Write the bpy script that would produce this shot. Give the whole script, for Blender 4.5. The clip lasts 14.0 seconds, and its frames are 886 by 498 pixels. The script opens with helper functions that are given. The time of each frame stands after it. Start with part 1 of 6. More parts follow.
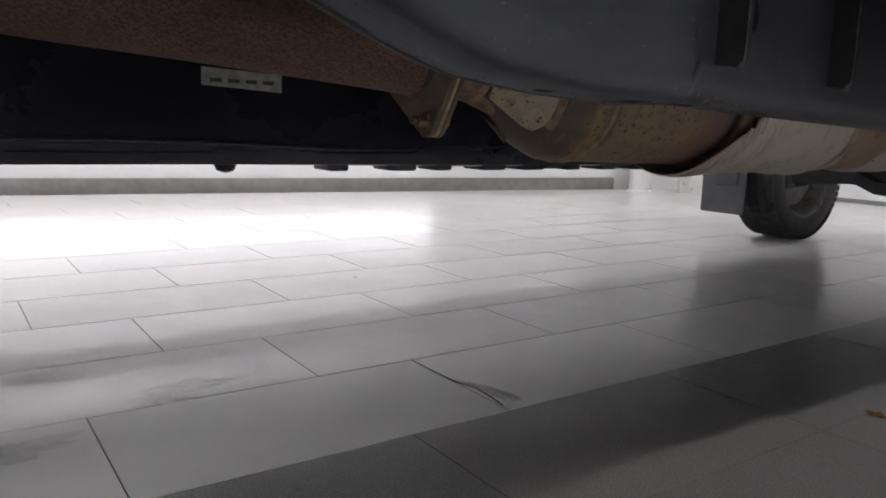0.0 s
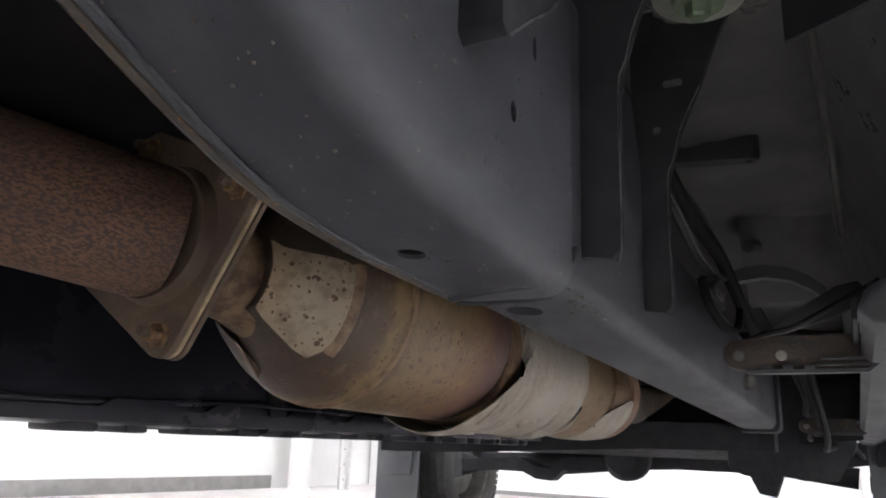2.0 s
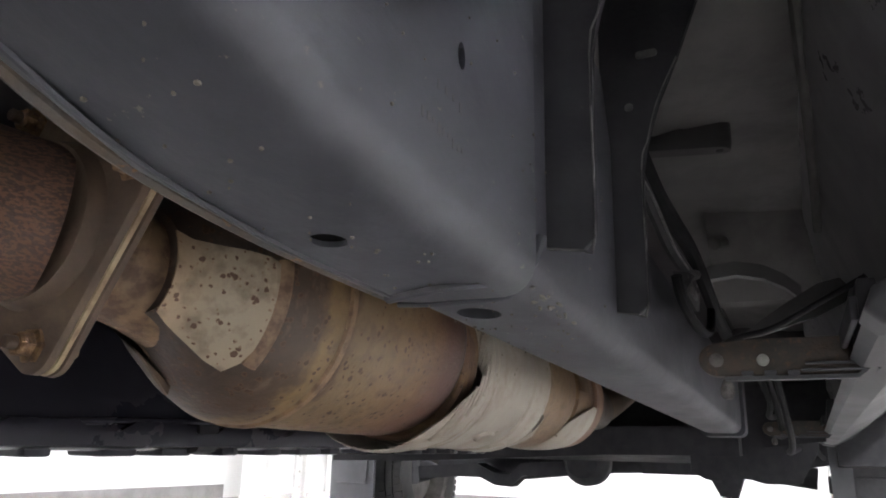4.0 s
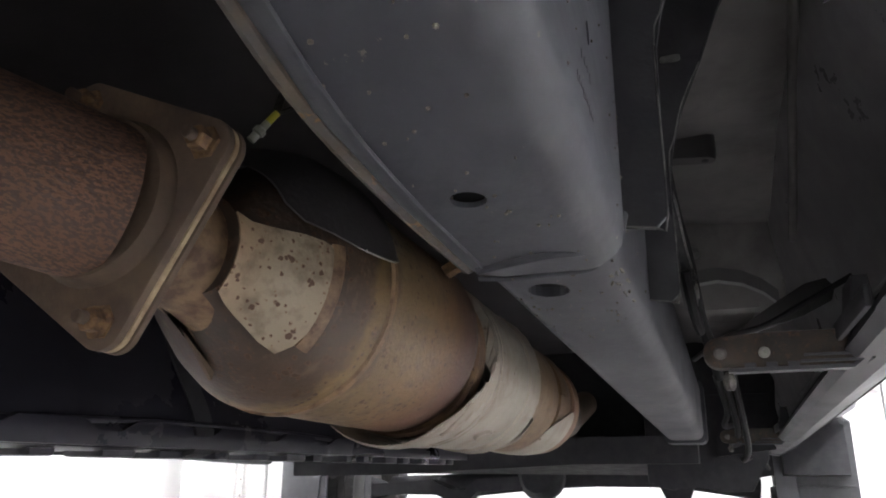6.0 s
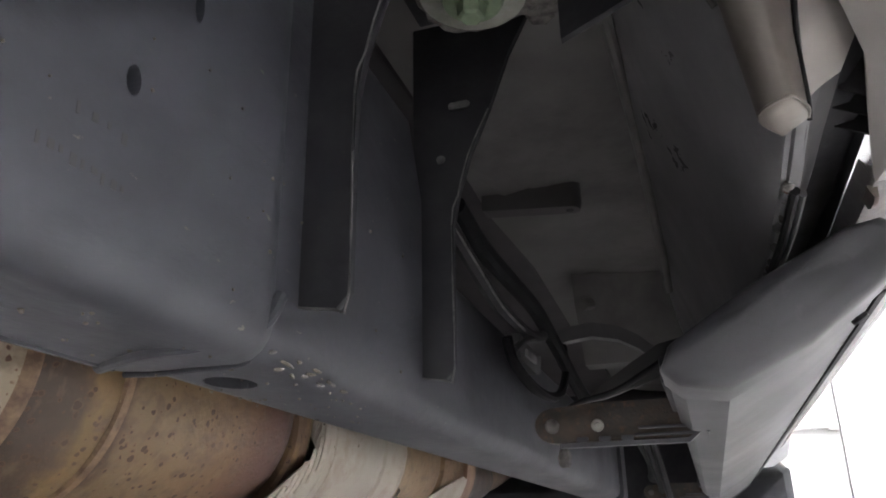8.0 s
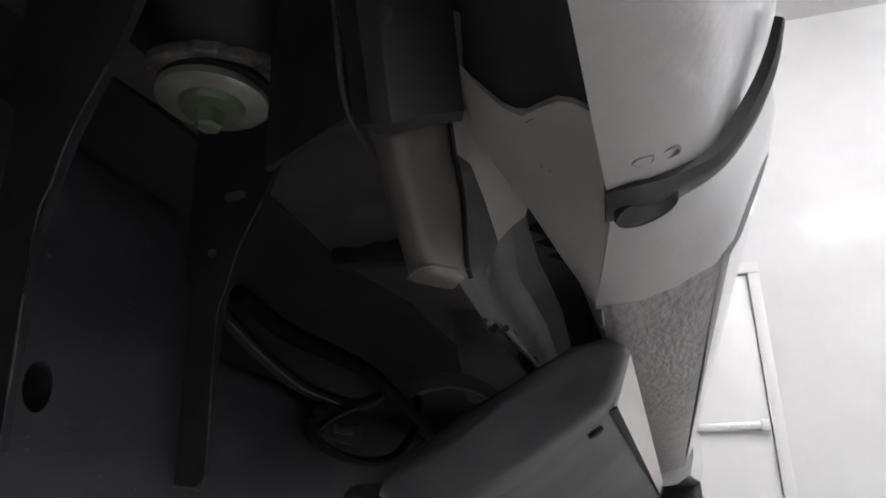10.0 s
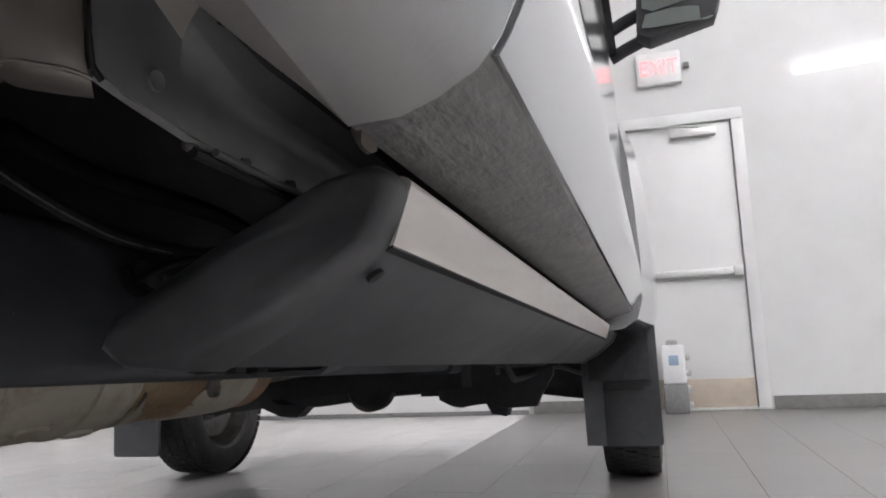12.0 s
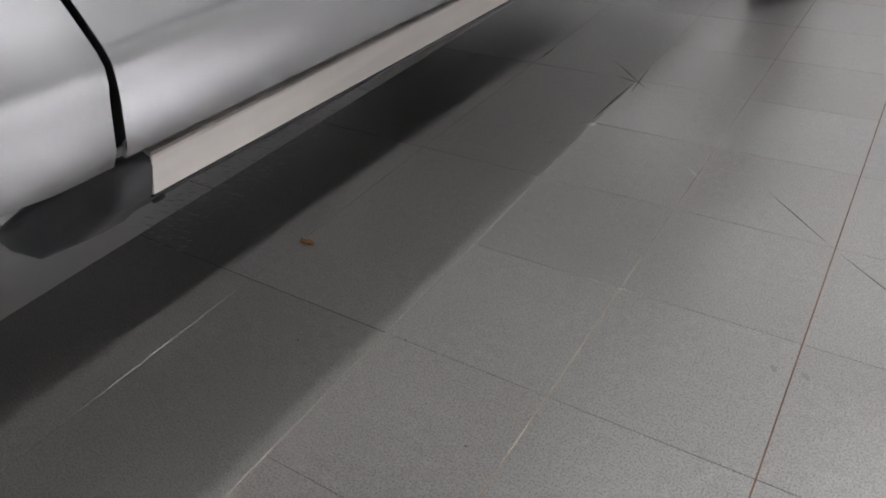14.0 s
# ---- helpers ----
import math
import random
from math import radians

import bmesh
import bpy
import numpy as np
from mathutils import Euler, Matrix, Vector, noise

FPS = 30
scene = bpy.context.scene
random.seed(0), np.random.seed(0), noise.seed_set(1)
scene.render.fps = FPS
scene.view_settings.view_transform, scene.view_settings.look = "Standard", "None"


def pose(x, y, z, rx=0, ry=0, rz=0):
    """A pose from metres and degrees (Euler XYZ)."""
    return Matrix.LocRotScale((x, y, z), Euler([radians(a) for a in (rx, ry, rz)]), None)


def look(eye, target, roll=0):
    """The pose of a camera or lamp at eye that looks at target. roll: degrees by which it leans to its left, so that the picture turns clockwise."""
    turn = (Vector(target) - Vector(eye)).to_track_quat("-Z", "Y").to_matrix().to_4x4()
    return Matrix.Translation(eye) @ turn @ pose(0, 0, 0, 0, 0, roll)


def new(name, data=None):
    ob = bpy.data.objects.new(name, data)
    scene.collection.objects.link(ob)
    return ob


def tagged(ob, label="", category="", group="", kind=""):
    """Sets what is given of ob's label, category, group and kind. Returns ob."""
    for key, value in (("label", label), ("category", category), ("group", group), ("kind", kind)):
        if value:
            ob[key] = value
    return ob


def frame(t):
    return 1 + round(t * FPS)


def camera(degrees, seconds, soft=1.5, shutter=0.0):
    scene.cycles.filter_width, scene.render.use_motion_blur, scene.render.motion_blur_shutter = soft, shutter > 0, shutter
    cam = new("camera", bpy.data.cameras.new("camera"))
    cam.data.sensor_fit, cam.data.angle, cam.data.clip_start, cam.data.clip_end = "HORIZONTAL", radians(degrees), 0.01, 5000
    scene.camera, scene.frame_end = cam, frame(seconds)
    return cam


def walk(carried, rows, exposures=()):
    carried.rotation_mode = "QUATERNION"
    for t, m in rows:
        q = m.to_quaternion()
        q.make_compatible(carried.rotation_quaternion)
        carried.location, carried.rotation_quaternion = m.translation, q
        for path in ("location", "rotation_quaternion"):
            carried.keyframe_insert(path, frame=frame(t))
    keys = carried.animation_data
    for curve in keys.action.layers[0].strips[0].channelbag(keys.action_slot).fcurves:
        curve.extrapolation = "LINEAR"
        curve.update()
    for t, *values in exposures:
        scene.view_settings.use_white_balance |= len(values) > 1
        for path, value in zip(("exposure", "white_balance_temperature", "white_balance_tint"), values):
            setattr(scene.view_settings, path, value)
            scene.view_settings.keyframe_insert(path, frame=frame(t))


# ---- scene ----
cam = camera(62.0, 14.0, 1.8, 0.03)
PATH = [
    (0, (1.04, -3.462, 0.486), (-0.573, -2.327, 0.158), 2.0),
    (0.3, (0.913, -3.368, 0.413), (-0.582, -2.049, 0.254), 1.8),
    (0.5, (0.884, -3.356, 0.423), (-0.534, -1.946, 0.366), 2.3),
    (0.6, (0.874, -3.37, 0.414), (-0.492, -1.909, 0.424), 2.0),
    (0.9, (0.86, -3.385, 0.422), (-0.384, -1.831, 0.617), 2.5),
    (1, (0.848, -3.395, 0.421), (-0.345, -1.811, 0.678), 2.5),
    (1.5, (0.813, -3.413, 0.43), (-0.184, -1.743, 0.894), 2.3),
    (2, (0.799, -3.392, 0.418), (-0.137, -1.698, 0.92), 2.1),
    (2.5, (0.789, -3.385, 0.439), (-0.126, -1.679, 0.942), 1.8),
    (3, (0.815, -3.298, 0.454), (-0.089, -1.588, 0.962), 1.6),
    (3.5, (0.793, -3.287, 0.432), (-0.086, -1.564, 0.944), 1.4),
    (4, (0.766, -3.304, 0.435), (-0.071, -1.56, 0.946), 1.1),
    (4.2, (0.762, -3.308, 0.432), (-0.059, -1.559, 0.947), 1.0),
    (6.3, (0.687, -3.349, 0.401), (0.033, -1.556, 1.0), 0.2),
    (6.5, (0.692, -3.344, 0.402), (0.046, -1.558, 1.029), 0.2),
    (7, (0.728, -3.296, 0.404), (0.1, -1.515, 1.063), -0.1),
    (7.5, (0.78, -3.239, 0.419), (0.176, -1.456, 1.094), -1.0),
    (7.7, (0.801, -3.231, 0.429), (0.195, -1.447, 1.106), -1.0),
    (9.8, (0.965, -3.223, 0.517), (0.443, -1.406, 1.17), -1.6),
    (10, (0.982, -3.203, 0.521), (0.468, -1.383, 1.171), -1.6),
    (10.5, (1.024, -3.148, 0.541), (0.515, -1.317, 1.163), -1.6),
    (11, (1.046, -3.111, 0.526), (0.529, -1.25, 1.046), -2.5),
    (11.5, (1.065, -3.095, 0.519), (0.542, -1.206, 0.915), -2.6),
    (12, (1.095, -3.086, 0.519), (0.554, -1.179, 0.787), -2.7),
    (12.5, (1.175, -3.098, 0.555), (0.507, -1.226, 0.331), -3.1),
    (12.8, (1.245, -3.126, 0.623), (0.506, -1.364, 0.03), -3.3),
    (13, (1.296, -3.157, 0.677), (0.516, -1.49, -0.104), -4.0),
    (13.5, (1.418, -3.087, 0.787), (0.525, -1.654, -0.285), -4.4),
    (14, (1.419, -2.979, 0.859), (0.486, -1.64, -0.298), -4.3),
]
EXPOSURES = [(0.0, 1.2), (0.4, 0.7), (0.9, 0.5), (1.5, 1.6), (2.0, 2.4), (2.5, 2.55), (4.0, 2.75), (6.5, 2.75), (7.0, 2.9), (7.5, 3.0), (9.8, 1.38), (11.0, 1.05), (12.0, 1.05), (12.5, 1.05), (13.0, 1.3), (13.5, 1.22), (14.0, 1.03)]
walk(cam, [(t, look(eye, target, roll)) for t, eye, target, roll in PATH], EXPOSURES)

# ---- light ----
world = bpy.data.worlds.new("world")
scene.world = world
world.use_nodes = True
world.node_tree.nodes["Background"].inputs[0].default_value = (0.9, 0.95, 1, 1)
world.node_tree.nodes["Background"].inputs[1].default_value = 0.02

WEST_GLOW = 1.9
TUBE_GLOW = 1.25
NEAR_GLOW = 37.0
FAR_GLOW = 71.0
# No west lamp is known; this pair is added to brighten the floor.
WEST_FILL_GLOW = 17.0


# ---- materials ----
def shade(name, base, second=None, scale=30.0, low=0.4, high=0.65, rough=0.5, rough2=None, metal=0.0, bump=0.0, bump_scale=400.0,
          specks=None, speck_scale=120.0, speck_at=0.62, coat=0.0, detail=6.0, stretch=(1, 1, 1), large=0.0, vary=0.0, spec=0.5, tints=None, speck_soft=0.05, ior=1.5):
    """A surface with a base tone, a second tone in patches, fine relief and, where given, specks of a third tone."""
    m = bpy.data.materials.new(name)
    m.use_nodes = True
    nt = m.node_tree
    b = nt.nodes["Principled BSDF"]
    co = nt.nodes.new("ShaderNodeNewGeometry")
    mp = nt.nodes.new("ShaderNodeMapping")
    mp.inputs["Scale"].default_value = stretch
    nt.links.new(co.outputs["Position"], mp.inputs["Vector"])
    out = None

    def noise_ramp(sc, a, c, det=detail):
        n = nt.nodes.new("ShaderNodeTexNoise")
        n.inputs["Scale"].default_value = sc
        n.inputs["Detail"].default_value = det
        n.inputs["Roughness"].default_value = 0.6
        nt.links.new(mp.outputs[0], n.inputs["Vector"])
        r = nt.nodes.new("ShaderNodeMapRange")
        r.inputs["From Min"].default_value, r.inputs["From Max"].default_value = a, c
        nt.links.new(n.outputs["Fac"], r.inputs["Value"])
        return r.outputs["Result"]

    def blend(fac, one, two):
        mx = nt.nodes.new("ShaderNodeMix")
        mx.data_type = "RGBA"
        nt.links.new(fac, mx.inputs["Factor"])
        for sock, v in ((mx.inputs["A"], one), (mx.inputs["B"], two)):
            if isinstance(v, tuple):
                sock.default_value = (*v, 1)
            else:
                nt.links.new(v, sock)
        return mx.outputs["Result"]

    out = base
    fac = None
    if second:
        fac = noise_ramp(scale, low, high)
        out = blend(fac, base, second)
    if large:
        f2 = noise_ramp(scale * 0.12, 0.35, 0.7, 3.0)
        dark = tuple(c * (1 - large) for c in base)
        out = blend(f2, out, dark)
    if specks:
        out = blend(noise_ramp(speck_scale, speck_at, speck_at + speck_soft, 4.0), out, specks)
    if vary:
        info = nt.nodes.new("ShaderNodeObjectInfo")
        r = nt.nodes.new("ShaderNodeMapRange")
        r.inputs["To Min"].default_value, r.inputs["To Max"].default_value = 1 - vary, 1 + vary
        nt.links.new(info.outputs["Random"], r.inputs["Value"])
        hs = nt.nodes.new("ShaderNodeHueSaturation")
        nt.links.new(r.outputs["Result"], hs.inputs["Value"])
        if isinstance(out, tuple):
            hs.inputs["Color"].default_value = (*out, 1)
        else:
            nt.links.new(out, hs.inputs["Color"])
        out = hs.outputs["Color"]
        if tints:
            mul = nt.nodes.new("ShaderNodeMix")
            mul.data_type, mul.blend_type = "RGBA", "MULTIPLY"
            mul.inputs["Factor"].default_value = 1.0
            pick = nt.nodes.new("ShaderNodeMath")
            pick.operation = "FRACT"
            ten = nt.nodes.new("ShaderNodeMath")
            ten.operation = "MULTIPLY"
            ten.inputs[1].default_value = 7.3
            nt.links.new(info.outputs["Random"], ten.inputs[0])
            nt.links.new(ten.outputs[0], pick.inputs[0])
            nt.links.new(out, mul.inputs["A"])
            nt.links.new(blend(pick.outputs[0], tints[0], tints[1]), mul.inputs["B"])
            out = mul.outputs["Result"]
    if isinstance(out, tuple):
        b.inputs["Base Color"].default_value = (*out, 1)
    else:
        nt.links.new(out, b.inputs["Base Color"])
    b.inputs["Roughness"].default_value = rough
    if rough2 is not None:
        r = nt.nodes.new("ShaderNodeMapRange")
        r.inputs["To Min"].default_value, r.inputs["To Max"].default_value = rough, rough2
        nt.links.new(noise_ramp(scale * 0.7, 0.35, 0.7), r.inputs["Value"])
        nt.links.new(r.outputs["Result"], b.inputs["Roughness"])
    b.inputs["Metallic"].default_value = metal
    b.inputs["Coat Weight"].default_value = coat
    b.inputs["Coat Roughness"].default_value = 0.08
    b.inputs["IOR"].default_value = ior
    b.inputs["Specular IOR Level"].default_value = spec
    if bump:
        n = nt.nodes.new("ShaderNodeTexNoise")
        n.inputs["Scale"].default_value = bump_scale
        n.inputs["Detail"].default_value = 5.0
        nt.links.new(mp.outputs[0], n.inputs["Vector"])
        bp = nt.nodes.new("ShaderNodeBump")
        bp.inputs["Strength"].default_value = bump
        bp.inputs["Distance"].default_value = 0.002
        nt.links.new(n.outputs["Fac"], bp.inputs["Height"])
        nt.links.new(bp.outputs[0], b.inputs["Normal"])
    return m


def glow(name, colour, power):
    m = bpy.data.materials.new(name)
    m.use_nodes = True
    b = m.node_tree.nodes["Principled BSDF"]
    b.inputs["Base Color"].default_value = (*colour, 1)
    b.inputs["Emission Color"].default_value = (*colour, 1)
    b.inputs["Emission Strength"].default_value = power
    return m


TILE = shade("dark_matt_porcelain", (0.235, 0.227, 0.221), (0.135, 0.131, 0.128), 55.0, low=0.3, high=0.72, rough=0.28, ior=1.95, bump=0.015, bump_scale=330, detail=9.0, vary=0.07, large=0.2, spec=0.7,
             specks=(0.055, 0.053, 0.052), speck_scale=330, speck_at=0.46, speck_soft=0.16, tints=((1.03, 0.995, 0.98), (0.99, 1.005, 0.995)))
TILE_LIGHT = shade("light_polished_porcelain", (0.77, 0.755, 0.752), (0.68, 0.665, 0.662), 6.0, low=0.35, high=0.75, rough=0.23, ior=1.72, vary=0.05, large=0.12, spec=0.8, tints=((1.01, 0.99, 0.98), (0.99, 1.0, 1.0)))
GROUT_DARK = shade("dark_grout", (0.035, 0.03, 0.026), (0.12, 0.1, 0.08), 5.0, rough=0.85)
GROUT_TAN = shade("tan_grout", (0.36, 0.31, 0.26), (0.13, 0.095, 0.065), 2.5, rough=0.85)
GROUT_RUST = shade("rust_stained_grout", (0.15, 0.075, 0.05), (0.08, 0.045, 0.03), 6.0, rough=0.85)
PLASTER = shade("white_wall_paint", (0.62, 0.62, 0.615), (0.59, 0.59, 0.585), 3.0, rough=0.55, bump=0.1, bump_scale=250)
CEIL = shade("white_ceiling_paint", (0.8, 0.8, 0.8), (0.76, 0.76, 0.76), 2.0, rough=0.8)
SKIRT = shade("grey_tile_skirting", (0.2, 0.195, 0.19), (0.16, 0.155, 0.15), 14.0, rough=0.35, bump=0.05)
RAILM = shade("frame_coating", (0.064, 0.067, 0.08), (0.03, 0.031, 0.038), 12.0, low=0.42, high=0.62, rough=0.5, rough2=0.66, bump=0.25, bump_scale=120, large=0.5, detail=9.0, stretch=(1, 0.5, 1),
              specks=(0.14, 0.13, 0.105), speck_scale=170, speck_at=0.685, speck_soft=0.05)
BLACK = shade("black_coating", (0.026, 0.026, 0.03), (0.036, 0.036, 0.039), 30.0, rough=0.55, rough2=0.75, bump=0.15, bump_scale=300, spec=0.25, specks=(0.05, 0.048, 0.045), speck_scale=120, speck_at=0.7)
TANKM = shade("black_tank_plastic", (0.022, 0.0215, 0.029), (0.03, 0.029, 0.038), 6.0, rough=0.25, rough2=0.35, bump=0.03, spec=0.22)
PLASTIC = shade("dark_grey_plastic", (0.035, 0.036, 0.04), (0.045, 0.046, 0.05), 50.0, rough=0.5, bump=0.2, bump_scale=700)
STEP = shade("dark_step_plastic", (0.05, 0.051, 0.058), (0.068, 0.069, 0.076), 9.0, rough=0.42, rough2=0.52, bump=0.06, bump_scale=900, specks=(0.065, 0.065, 0.067), speck_scale=40, speck_at=0.6, speck_soft=0.2, large=0.2)
FLAPM = shade("grey_flap_plastic", (0.075, 0.078, 0.085), (0.06, 0.062, 0.07), 12.0, rough=0.5, bump=0.1)
RUST = shade("rusted_pipe", (0.2, 0.105, 0.062), (0.11, 0.06, 0.042), 14.0, rough=0.78, bump=0.4, bump_scale=300, specks=(0.06, 0.035, 0.027), speck_scale=430, speck_at=0.47, speck_soft=0.06, large=0.45, stretch=(1, 0.42, 1.15))
FLANGEM = shade("rusted_flange", (0.10, 0.068, 0.048), (0.17, 0.115, 0.07), 35.0, rough=0.7, bump=0.4, bump_scale=220, large=0.3)
GASKET = shade("pale_gasket_edge", (0.42, 0.33, 0.2), (0.25, 0.17, 0.1), 60.0, rough=0.6, bump=0.3)
CONVDARK = shade("brown_heat_stain", (0.155, 0.095, 0.058), (0.36, 0.23, 0.1), 24.0, low=0.5, high=0.72, rough=0.58, rough2=0.7, metal=0.1, bump=0.3, bump_scale=260, large=0.3, specks=(0.065, 0.038, 0.025), speck_scale=110, speck_at=0.62, stretch=(1, 1.6, 1))
SHIELDM = shade("pale_heat_shield", (0.37, 0.335, 0.28), (0.24, 0.185, 0.13), 22.0, low=0.5, high=0.75, rough=0.48, rough2=0.62, metal=0.25, bump=0.3, bump_scale=140, large=0.2, specks=(0.12, 0.075, 0.045), speck_scale=60, speck_at=0.68)
PAINT = shade("silver_car_paint", (0.58, 0.585, 0.6), (0.55, 0.555, 0.57), 1500.0, rough=0.15, metal=0.95, coat=0.7)
GUARD = shade("textured_stone_guard", (0.29, 0.285, 0.28), (0.22, 0.215, 0.21), 60.0, rough=0.34, rough2=0.42, metal=0.3, bump=1.0, bump_scale=170, stretch=(1, 0.35, 1))
PRIMER = shade("brown_grey_primer", (0.26, 0.233, 0.208), (0.17, 0.15, 0.132), 10.0, rough=0.28, rough2=0.4, metal=0.5, bump=0.08, bump_scale=200, large=0.35)
PAN = shade("floor_pan_primer", (0.175, 0.17, 0.165), (0.085, 0.083, 0.083), 11.0, rough=0.6, bump=0.15, bump_scale=150, large=0.4)
# One sill coating, lightened inside and darkened outside to paint its light.
SILL_IN = shade("lightened_inner_sill_coating", (0.27, 0.267, 0.277), (0.2, 0.197, 0.206), 14.0, rough=0.27, rough2=0.42, bump=0.05, bump_scale=200, large=0.3)
SILL = shade("grey_sill_coating", (0.125, 0.125, 0.128), (0.095, 0.095, 0.098), 14.0, rough=0.3, rough2=0.42, bump=0.05, bump_scale=200, large=0.3)
CHROME = shade("satin_trim_metal", (0.74, 0.695, 0.66), (0.68, 0.635, 0.6), 60.0, rough=0.31, rough2=0.4, metal=0.62, bump=0.02, stretch=(1, 0.12, 1))
STRIPM = shade("grey_black_rubber", (0.03, 0.029, 0.029), (0.04, 0.039, 0.039), 40.0, rough=0.5, bump=0.08, bump_scale=500)
RUBBER = shade("black_rubber", (0.018, 0.018, 0.0195), (0.026, 0.026, 0.027), 60.0, rough=0.6, bump=0.15, spec=0.2)
TYREM = shade("tyre_rubber", (0.022, 0.022, 0.023), (0.035, 0.034, 0.032), 22.0, rough=0.75, bump=0.2, bump_scale=200)
RIMM = shade("dark_wheel_metal", (0.12, 0.115, 0.11), (0.06, 0.055, 0.05), 20.0, rough=0.45, metal=0.7)
ZINC = shade("zinc_bolt", (0.4, 0.4, 0.36), (0.3, 0.31, 0.26), 60.0, rough=0.4, metal=0.6, bump=0.1)
GREENZ = shade("green_passivated_bolt", (0.2, 0.26, 0.17), (0.14, 0.18, 0.12), 80.0, rough=0.45, metal=0.4)
CRUST = shade("crusted_steel", (0.16, 0.15, 0.14), (0.05, 0.048, 0.045), 90.0, rough=0.8, bump=0.8, bump_scale=300, specks=(0.12, 0.06, 0.035), speck_scale=60, speck_at=0.66)
ARMM = shade("rusted_bracket_steel", (0.045, 0.04, 0.036), (0.075, 0.055, 0.04), 40.0, rough=0.6, bump=0.4, specks=(0.1, 0.064, 0.04), speck_scale=150, speck_at=0.58, speck_soft=0.1)
ALU = shade("bare_aluminium", (0.5, 0.5, 0.5), (0.4, 0.4, 0.4), 60.0, rough=0.4, metal=0.8)
DOORM = shade("white_door_paint", (0.69, 0.69, 0.685), (0.66, 0.66, 0.655), 4.0, rough=0.4, bump=0.05)
DOORFRAME = shade("white_frame_paint", (0.66, 0.66, 0.655), (0.63, 0.63, 0.625), 6.0, rough=0.4)
BARM = shade("brushed_steel", (0.66, 0.66, 0.65), (0.58, 0.58, 0.57), 40.0, rough=0.4, metal=0.5)
KICK = shade("tan_kick_plate", (0.5, 0.43, 0.36), (0.45, 0.38, 0.32), 12.0, rough=0.45, metal=0.3)
WHITEP = shade("white_plastic", (0.75, 0.75, 0.75), (0.7, 0.7, 0.7), 15.0, rough=0.4)
BLUEP = shade("blue_label", (0.28, 0.36, 0.5), (0.3, 0.38, 0.52), 30.0, rough=0.5)
GREYP = shade("grey_plastic", (0.2, 0.2, 0.2), (0.16, 0.16, 0.16), 30.0, rough=0.5)
PAPER = shade("worn_paper_label", (0.33, 0.33, 0.31), (0.2, 0.2, 0.19), 70.0, rough=0.6)
INK = shade("dark_print", (0.03, 0.03, 0.03), (0.05, 0.05, 0.05), 80.0, rough=0.6)
YELLOW = shade("yellow_sleeve", (0.5, 0.45, 0.05), (0.4, 0.36, 0.04), 60.0, rough=0.5)
DRIED = shade("dried_splash", (0.75, 0.74, 0.73), (0.62, 0.61, 0.6), 40.0, rough=0.16, bump=0.6, bump_scale=150)
TREADM = shade("tyre_print_dust", (0.42, 0.412, 0.405), (0.3, 0.295, 0.29), 60.0, rough=0.35)
LEAFM = shade("dry_brown_crumb", (0.22, 0.1, 0.03), (0.15, 0.065, 0.02), 90.0, rough=0.8, bump=0.4)
MIRROR = shade("mirror_glass", (0.5, 0.56, 0.54), rough=0.02, metal=1.0)
WORN = shade("worn_glaze", (0.5, 0.48, 0.475), (0.42, 0.405, 0.4), 50.0, rough=0.28, bump=0.4, bump_scale=120)
WORNEDGE = shade("worn_pale_edge", (0.16, 0.155, 0.15), (0.06, 0.06, 0.06), 80.0, rough=0.5, metal=0.3)
# Brown sill coating, lightened to carry the light from the floor.
SILLBROWN_LIT = shade("floor_lit_brown_sill_coating", (0.4, 0.368, 0.34), (0.31, 0.283, 0.26), 16.0, rough=0.4, rough2=0.5, metal=0.15, bump=0.05, bump_scale=200, large=0.25)
HOSEM = shade("dull_black_hose", (0.009, 0.009, 0.01), (0.013, 0.013, 0.014), 40.0, rough=0.8, spec=0.12)
# Mid tone for the shade painted at the sill recess.
RECESS = shade("recess_shade_grey", (0.1, 0.099, 0.1), (0.07, 0.069, 0.07), 14.0, rough=0.4, rough2=0.5, bump=0.05)
# Flat black that paints the shade inside holes and the barrel slot.
HOLESHADE = shade("hole_shade_black", (0.002, 0.002, 0.002), (0.003, 0.003, 0.003), 40.0, rough=0.9, spec=0.05)
CHIP = shade("broken_tile_edge", (0.7, 0.69, 0.68), (0.6, 0.59, 0.58), 60.0, rough=0.7, bump=0.5)


WEBM = shade("dusty_silver_paint", (0.52, 0.497, 0.472), (0.43, 0.41, 0.385), 12.0, rough=0.4, rough2=0.5, metal=0.3, bump=0.06, bump_scale=120, large=0.15, specks=(0.29, 0.275, 0.26), speck_scale=60, speck_at=0.68)
# Arch lining and floor over the exhaust; also shade painted on the cone.
LINERM = shade("brown_black_lining_and_shade", (0.045, 0.041, 0.043), (0.03, 0.028, 0.03), 7.0, rough=0.7, bump=0.2, bump_scale=200)
PANELM = shade("dark_grey_panel_coating", (0.05, 0.049, 0.05), (0.032, 0.031, 0.032), 15.0, rough=0.45, rough2=0.6, bump=0.1, large=0.3)
CAPM = shade("black_cap_plastic", (0.06, 0.061, 0.067), (0.042, 0.043, 0.048), 14.0, rough=0.36, rough2=0.5, bump=0.06, bump_scale=900, specks=(0.085, 0.085, 0.088), speck_scale=45, speck_at=0.62, speck_soft=0.2, large=0.3)


